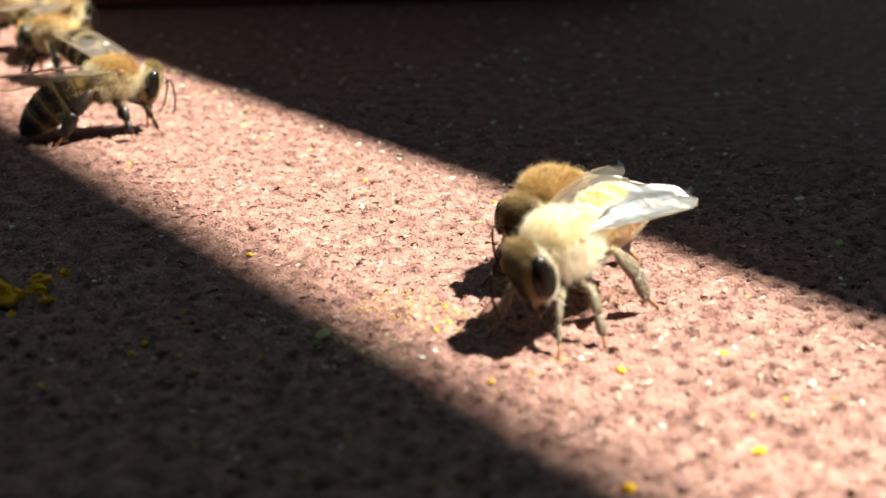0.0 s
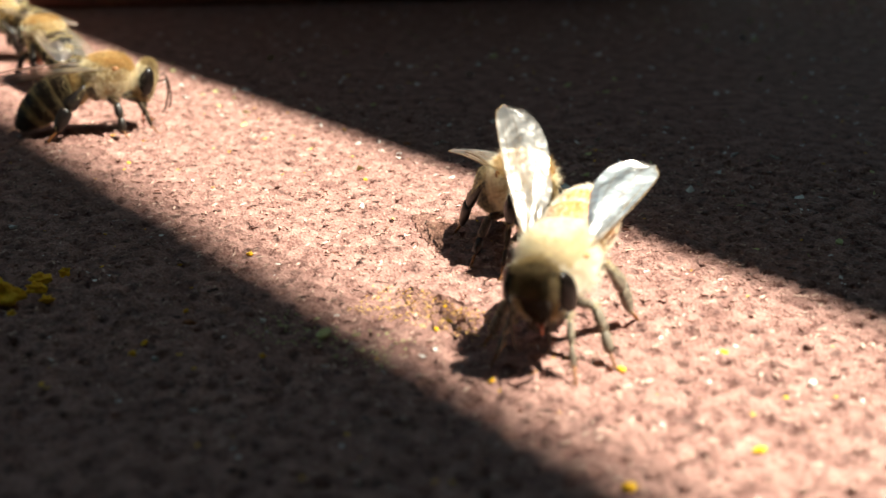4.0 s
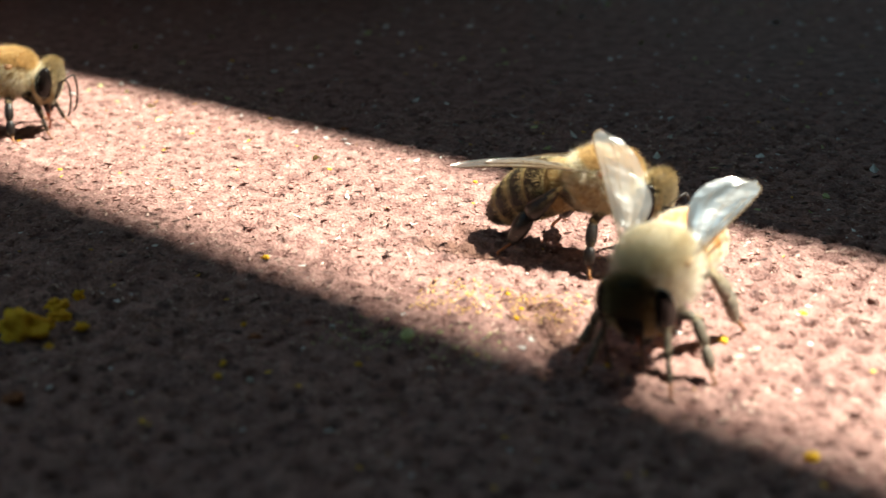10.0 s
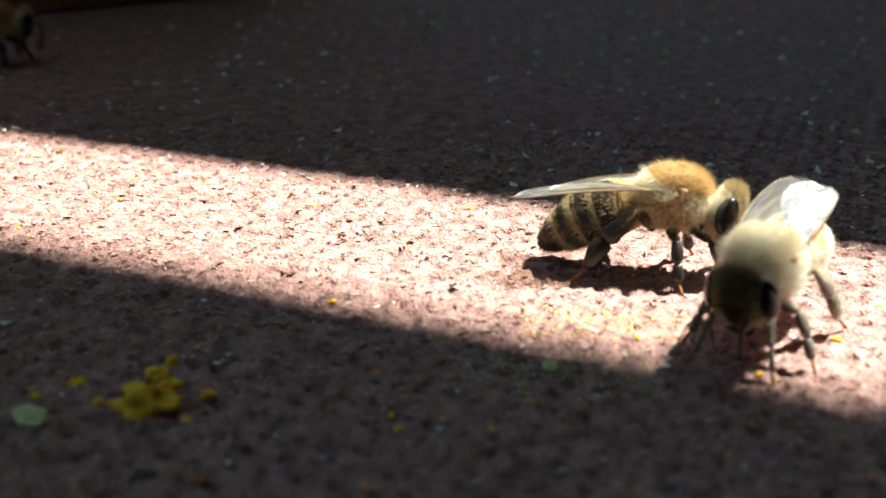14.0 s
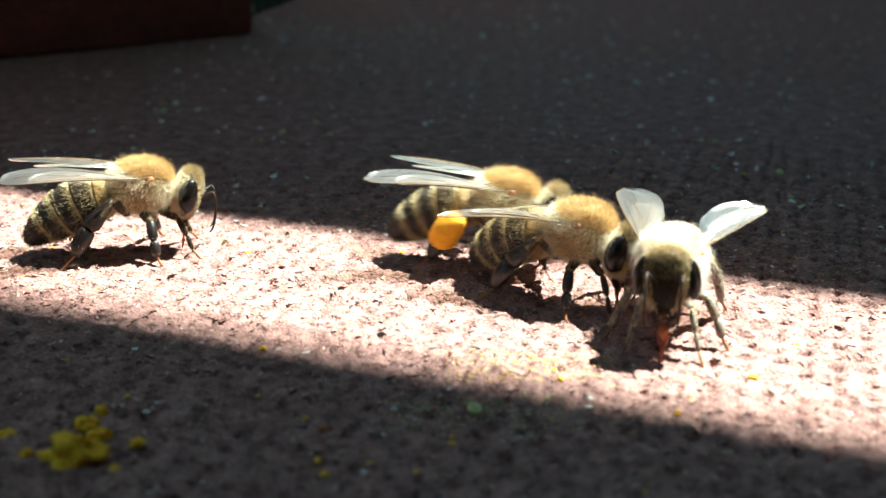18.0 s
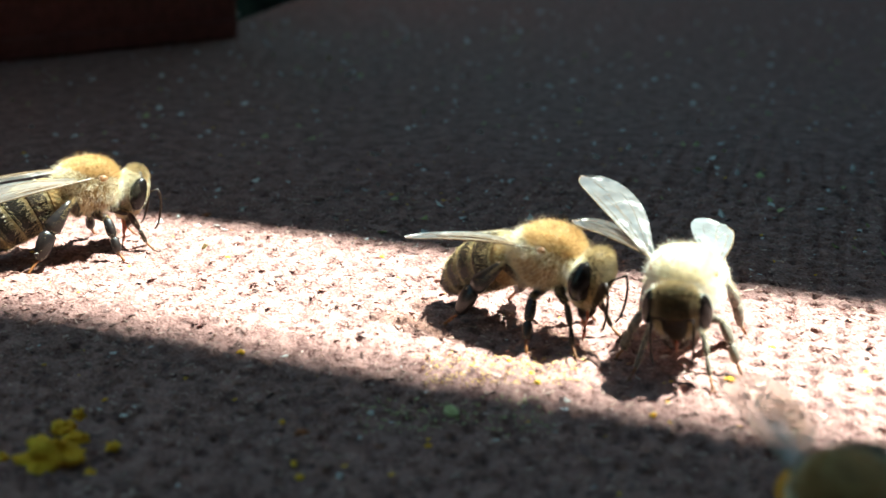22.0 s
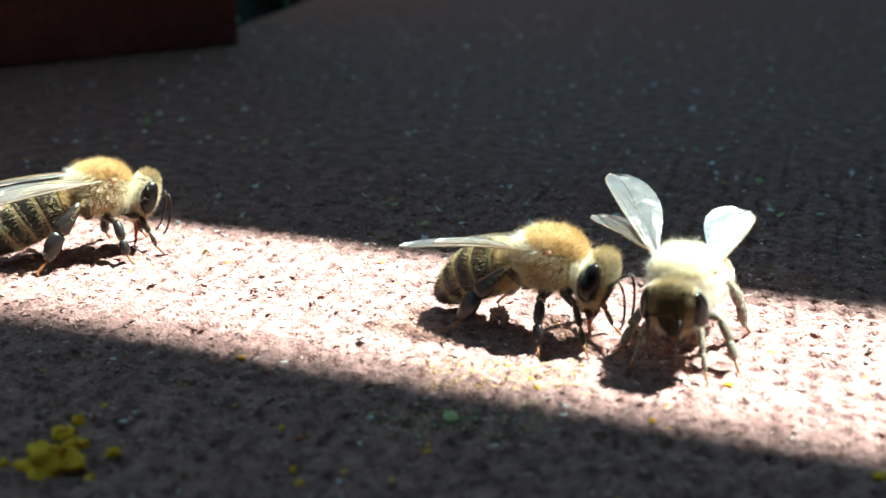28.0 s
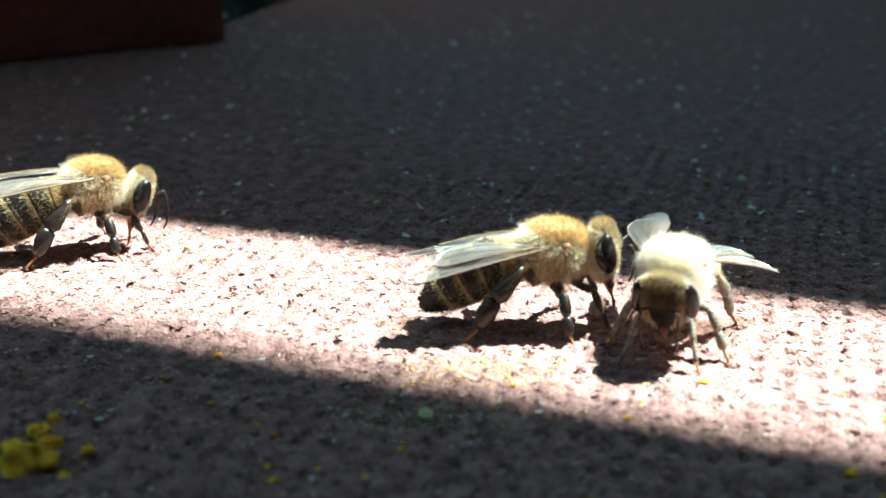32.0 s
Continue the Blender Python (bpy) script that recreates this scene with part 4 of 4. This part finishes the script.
for k, (x, y, size) in enumerate(((-1.72, 0.2, 2.3), (-1.75, 0.53, 0.9), (-1.66, 0.42, 1.0), (-2.1, 0.45, 0.7), (-1.72, 0.68, 0.7), (-1.46, 0.32, 0.6), (-2.25, 0.3, 0.5), (-1.95, 0.25, 0.5), (-1.52, 0.12, 0.45))):
    crumb("pollen_clump", x, y, size, CRUMB, "broken yellow clump of pollen in the shade", "pollen clump", 70 + k, 0.62, 1)
crumb("wax_lump", -1.57, -0.36, 1.3, SOOT, "small black lump lying on the board", "lump", 81, 0.7, 3)
crumb("bark_crumb", -1.33, -0.42, 0.9, RUST, "orange-brown crumb of bark on the board", "crumb", 82, 0.5, 3)
crumb("bark_crumb", -0.62, 0.53, 0.7, RUST, "orange-brown crumb of bark on the board", "crumb", 83, 0.4, 3)
crumb("bark_crumb", -1.7, 4.25, 0.7, RUST, "orange-brown crumb of bark on the board", "crumb", 84, 0.4, 3)
flake("leaf_crumb", -2.2, 0.08, 2.2, 1.7, LEAFBIT, "pale green scrap of dry leaf", "leaf scrap", 90)
flake("leaf_crumb", 1.92, 3.68, 1.2, 0.5, LEAFBIT, "pale green scrap of dry leaf", "leaf scrap", 91)
flake("leaf_crumb", 0.1, 0.75, 1.4, 0.7, LEAFBIT, "pale green scrap of dry leaf", "leaf scrap", 92)
flake("paint_flake", -2.7, 1.14, 0.8, 0.55, FLAKE, "small white flake on the board", "flake", 93)
flake("paint_flake", -2.62, 0.75, 1.5, 0.45, RUST, "thin orange-brown splinter on the board", "splinter", 94)
for k, (x, y, a, b) in enumerate(((-1.02, 2.67, 1.0, 0.28), (2.4, 1.5, 0.55, 0.4), (-2.09, 2.66, 0.4, 0.1), (-3.6, 6.0, 0.4, 0.35), (-4.2, 9.6, 0.5, 0.4), (-1.17, 7.66, 0.5, 0.4), (-3.1, 5.9, 0.7, 0.3), (-1.45, 4.3, 0.5, 0.3), (2.84, 10.4, 0.5, 0.4), (3.67, 9.07, 0.5, 0.4),
                                 (0.29, 5.34, 0.4, 0.3), (-4.15, 5.0, 0.6, 0.3), (-1.9, 4.15, 0.5, 0.25), (-0.4, 0.05, 0.4, 0.3), (-0.3, 0.75, 0.35, 0.3), (1.35, 1.2, 0.4, 0.25), (-0.45, 2.35, 0.5, 0.3), (5.47, 12.6, 0.5, 0.4), (7.06, 19.3, 0.7, 0.6), (-5.6, 9.6, 0.5, 0.4), (1.9, 6.2, 0.4, 0.3), (2.6, 5.3, 0.5, 0.3))):
    flake("paint_flake", x, y, a, b, FLAKE, "small white flake on the board", "flake", 100 + k)


def litter(name, n, material, seed, low, high, size, label, slim=(0.15, 0.7), lift=1.0):
    """Countless specks of dust and fibre, strewn over the board."""
    rng = random.Random(seed)
    xs = np.array([rng.uniform(low[0], high[0]) for _ in range(n)])
    ys = np.array([rng.uniform(low[1], high[1]) for _ in range(n)])
    zs = relief(xs, ys)
    verts, faces = [], []
    for x, y, z in zip(xs, ys, zs):
        k, a, s = len(verts), rng.uniform(0, 2 * math.pi), size * rng.uniform(0.4, 1.4)
        thin = rng.uniform(*slim)
        rise = rng.uniform(0.1, 0.5) * lift
        for c, d, h in ((-1, -thin, 0.0), (1, -thin * 0.7, 0.1), (0.8, thin, rise), (-0.7, thin * 0.8, 0.3 * rise)):
            verts.append((x * CM + s * MM * (c * math.cos(a) - d * math.sin(a)), y * CM + s * MM * (c * math.sin(a) + d * math.cos(a)), z * CM + (h * s + 0.01) * MM))
        m = (x * CM, y * CM, z * CM - 0.00008)
        verts.append(m)
        faces += [(k, k + 1, k + 2, k + 3), (k, k + 4, k + 1), (k + 1, k + 4, k + 2), (k + 2, k + 4, k + 3), (k + 3, k + 4, k)]
    return tagged(new(name, mesh_from(name, verts, faces, [material], False)), label, "dust", kind="stuff")


litter("paint_chips", 5200, PAINT, 7, (-5.5, -0.6), (4.0, 5.6), 0.22, "tiny lifted chips and fibres of red-brown paint")
litter("pale_fibres", 9000, FIBRE, 16, (-5.5, -0.6), (4.0, 5.2), 0.2, "tiny pale torn fibres of the hardboard", (0.08, 0.3))
litter("dark_fibres", 420, CRACK, 17, (-5.5, -0.6), (4.0, 5.2), 0.27, "tiny dark slivers lying in the rough board", (0.08, 0.28))
litter("dust_specks", 800, FLAKE, 8, (-6, -0.6), (7, 14), 0.17, "tiny white specks of dust on the board")
litter("pollen_dust", 260, CRUMB, 9, (-4, -0.6), (5, 9), 0.16, "tiny yellow specks of pollen on the board")
litter("pollen_smear", 700, OCHRE, 12, (-0.05, 1.12), (0.85, 1.55), 0.075, "smear of fine ochre-yellow pollen dust on the board")
litter("leaf_dust", 260, LEAFBIT, 13, (-0.35, 0.55), (0.6, 0.95), 0.1, "smear of fine olive leaf dust on the board")
litter("far_specks", 700, FLAKE, 14, (-7, 3.6), (10, 17), 0.3, "white flecks strewn over the shaded board", (0.3, 0.9), 2.6)
litter("far_leaf_specks", 330, LEAFBIT, 15, (-7, 3.2), (10, 15), 0.3, "olive flecks strewn over the shaded board", (0.3, 0.9), 2.6)
litter("soot_specks", 160, SOOT, 10, (-4, -0.6), (5, 7), 0.14, "tiny black specks on the board")


# ---- what moves ----
def bee_rows(rows, bob, seed, raise_by=0.0):
    """Rows for a bee from (seconds, x, y, heading), with the little sway of a standing bee."""
    rng = random.Random(seed)
    out = []
    if rows[-1][0] < 32:
        rows = rows + [(32, rows[-1][1], rows[-1][2], rows[-1][3])]
    for t, x, y, turn in rows:
        out.append((t, pose(x * CM, y * CM, raise_by * MM, rng.uniform(-1, 1) * bob, rng.uniform(-1, 1) * bob, turn)))
    return out


def wing_rows(bee, table):
    """Key the four wings by rows of seconds, splay, lift, twist for the left and the right side."""
    for name in ("forewing", "hindwing"):
        for ob in parts_of(bee, name):
            s = 1 if ob.location.y > 0 else -1
            rows = []
            for t, left, right in table:
                splay, lift, twist, *apart = left if s > 0 else right
                if name == "hindwing":
                    splay, lift = splay + (apart[0] if apart else 0), lift * (0.45 if apart else 0.8)
                rows.append((t, wing_pose(s, name, splay, lift, twist)))
            walk(ob, rows)


def twitch(bee, seed, every=0.7, amount=16.0):
    """Feelers that feel about."""
    rng = random.Random(seed)
    for ob in parts_of(bee, "antenna"):
        base = ob.matrix_basis.copy()
        n = int(32 / every)
        walk(ob, [(32 * k / n, base @ pose(0, 0, 0, 0, rng.uniform(-0.6, 1) * amount, rng.uniform(-1, 1) * amount)) for k in range(n + 1)])


def tread(bee, spans, beat=0.3, swing=15.0):
    """Legs that step, three and three, while the bee walks."""
    for k, ob in enumerate(parts_of(bee, "leg")):
        base = ob.matrix_basis.copy()
        s = 1 if base.translation.y > 0 else -1
        phase = (k // 2 + (k % 2)) % 2
        rows = [(0.0, base)]
        for t0, t1 in spans:
            n = int((t1 - t0) / (beat / 2))
            for j in range(n + 1):
                t = t0 + (t1 - t0) * j / n
                if t <= rows[-1][0]:
                    continue
                way = 0 if j in (0, n) else (1 if (j + phase) % 2 else -1)
                rows.append((t, base @ pose(0, 0, 0, s * 4 * max(0, way), 0, s * swing * way)))
        rows.append((32.0, base))
        walk(ob, rows)


FLAT = (15, -1, 8)


def motions():
    # the added board overhead creeps, to shift the edge of its shadow
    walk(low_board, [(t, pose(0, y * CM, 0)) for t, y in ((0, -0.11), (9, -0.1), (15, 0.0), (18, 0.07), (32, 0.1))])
    walk(feeder, bee_rows(FEEDER_ROWS, 0.8, 1))
    walk(facing, bee_rows(FACING_ROWS, 0.8, 2))
    walk(waiting, bee_rows(WAITING_ROWS, 0.8, 3))
    walk(hidden, bee_rows(HIDDEN_ROWS, 0.5, 4))
    walk(carrier, bee_rows(CARRIER_ROWS, 0.5, 5))
    walk(pale, bee_rows(PALE_ROWS, 0.5, 6))
    wing_rows(facing, [
        (0, (14, -2, 24), (8, 5, 8)), (1, (15, -2, 24), (8, 5, 8)), (2, (15, -6, 24), (8, 4, 8)), (2.5, (16, 4, 20), (10, 2, 20)), (3, (12, 17, 18), (31, 40, 0)), (3.5, (12, 15, 18), (31, 38, 0)),
        (5.5, (6, 10, 12), (38, 28, -12)), (6, (5, 13, 10), (31, 24, -12)), (8, (5, 11, 10), (30, 23, -12)), (9, (10, 3, 8), (24, 19, -16)), (10, (7, 6, 8), (32, 21, -20)),
        (11, (5, 5, 8), (38, 20, -20)), (12, (5, 5, 8), (37, 20, -20)), (13, (1, 6, 8), (38, 23, -20)),
        (14, (-3, 4, 15), (4, 6, 8)), (15.5, (-3, 4, 15), (8, 7, 8)), (17.5, (20, 2, 10), (8, -2, 8)), (18, (24, 1, 8), (17, 4, 4)), (18.5, (13, -2, 20), (26, 12, 4)),
        (19, (7, 9, 15), (42, 20, 55)), (19.5, (6, 8, 15), (40, 16, 30)), (20, (4, 4, 15), (46, 21, 0, 20)), (21, (3, -3, 15), (32, 12, 4)), (22, (1, -2, 20), (43, 18, 4, 24)), (23, (0, -2, 20), (33, 17, 4, 24)), (24, (-3, -1, 20), (40, 17, 4, 24)), (25, (-6, -1, 20), (42, 17, 4, 24)), (28, (6, 5, 15), (36, 18, 4, 24)),
        (29, (6, 5, 15), (38, 18, 4, 24)), (29.5, (10, -6, 10), (22, -3, 25)), (30, (24, -24, 10), (23, -10, 25)), (31, (26, -20, 10), (18, -10, 25)), (32, (26, -18, 10), (18, -6, 25))])
    narrow, broad, close, low = (9, -6, -3), (12, -13, 14), (3, -12, 4), (4, -12, 8)
    rest = (10, -5, 9)
    raised = (15, 6, 9)
    wing_rows(waiting, [(0, rest, rest), (14, rest, rest), (17.5, raised, raised), (18, (13, 2, 9), (13, 2, 9)), (19, rest, rest), (32, rest, rest)])
    tucked = (3, -13, 5)
    wing_rows(hidden, [(0, tucked, tucked), (32, tucked, tucked)])
    wing_rows(pale, [(0, tucked, tucked), (32, tucked, tucked)])
    up = (16, 0, 8), (36, 1, 8)
    wing_rows(carrier, [(0, FLAT, FLAT), (15.5, FLAT, FLAT), (17.5, (18, 8, 8), (18, 8, 8)), (18, (15, 3, 8), (15, 3, 8)), (19, FLAT, FLAT), (20.6, FLAT, FLAT), (21.2, *up), (23.2, *up), (24.5, FLAT, FLAT), (32, FLAT, FLAT)])
    wing_rows(feeder, [(0, (4, -12, 2), (2, -15, 2)), (2.5, (4, -12, 2), (2, -15, 2)), (3, close, narrow), (29, close, narrow), (29.5, low, broad), (32, low, broad)])
    # heads: seconds, forward, height, nod, turn
    for bee, rows in ((facing, ((0, 2.95, 4.0, 22, -22), (2, 2.95, 4.0, 22, -22), (3, 2.85, 4.1, 22), (9, 2.85, 3.9, 30), (15.5, 2.85, 3.9, 28), (17.3, 2.95, 4.4, 4), (18.1, 2.95, 4.4, 0), (18.7, 2.85, 4.0, 24), (32, 2.85, 3.8, 28))),
                      (feeder, ((0, 3.0, 3.95, 16), (29, 3.0, 3.9, 16), (29.5, 2.95, 4.4, 4), (30, 2.95, 4.7, -4), (32, 2.95, 4.7, -4))),
                      (waiting, ((0, 3.0, 4.0, 16), (17.5, 3.0, 4.0, 14), (19, 2.95, 3.75, 22), (32, 2.95, 3.75, 22)))):
        walk(parts_of(bee, "head")[0], [(t, pose(x * BEE, 0, z * BEE, 0, nod, turn[0] if turn else 0)) for t, x, z, nod, *turn in rows])
    for bee, rows in ((feeder, ((0, -5), (15, -5), (17.5, -3), (29, -6), (30, -4), (32, -4))), (waiting, ((0, -8), (9, -8), (17.5, -4), (32, -4))), (facing, ((0, 27), (2, 28), (3, 34), (8, 36), (10, 16), (15.5, 12), (18, 4), (19, 8), (20, 8), (21, 2), (32, 0)))):
        ob = parts_of(bee, "abdomen")[0]
        base = ob.matrix_basis.copy()
        walk(ob, [(t, base @ pose(0, 0, 0, 0, droop, 0)) for t, droop in rows])
    tongue = parts_of(facing, "tongue")[0]
    base = tongue.matrix_basis.copy()
    walk(tongue, [(t, base @ pose(0, 0, -out * BEE)) for t, out in ((0, -1.1), (16.8, -1.1), (17.6, 0.6), (18.1, 0.6), (18.6, -1.1), (32, -1.1))])
    twitch(feeder, 21)
    twitch(facing, 22)
    twitch(waiting, 23)
    twitch(carrier, 24)
    tread(carrier, ((0.2, 9.8), (10.2, 23.2)))
    tread(waiting, ((13.5, 17.3),))


motions()
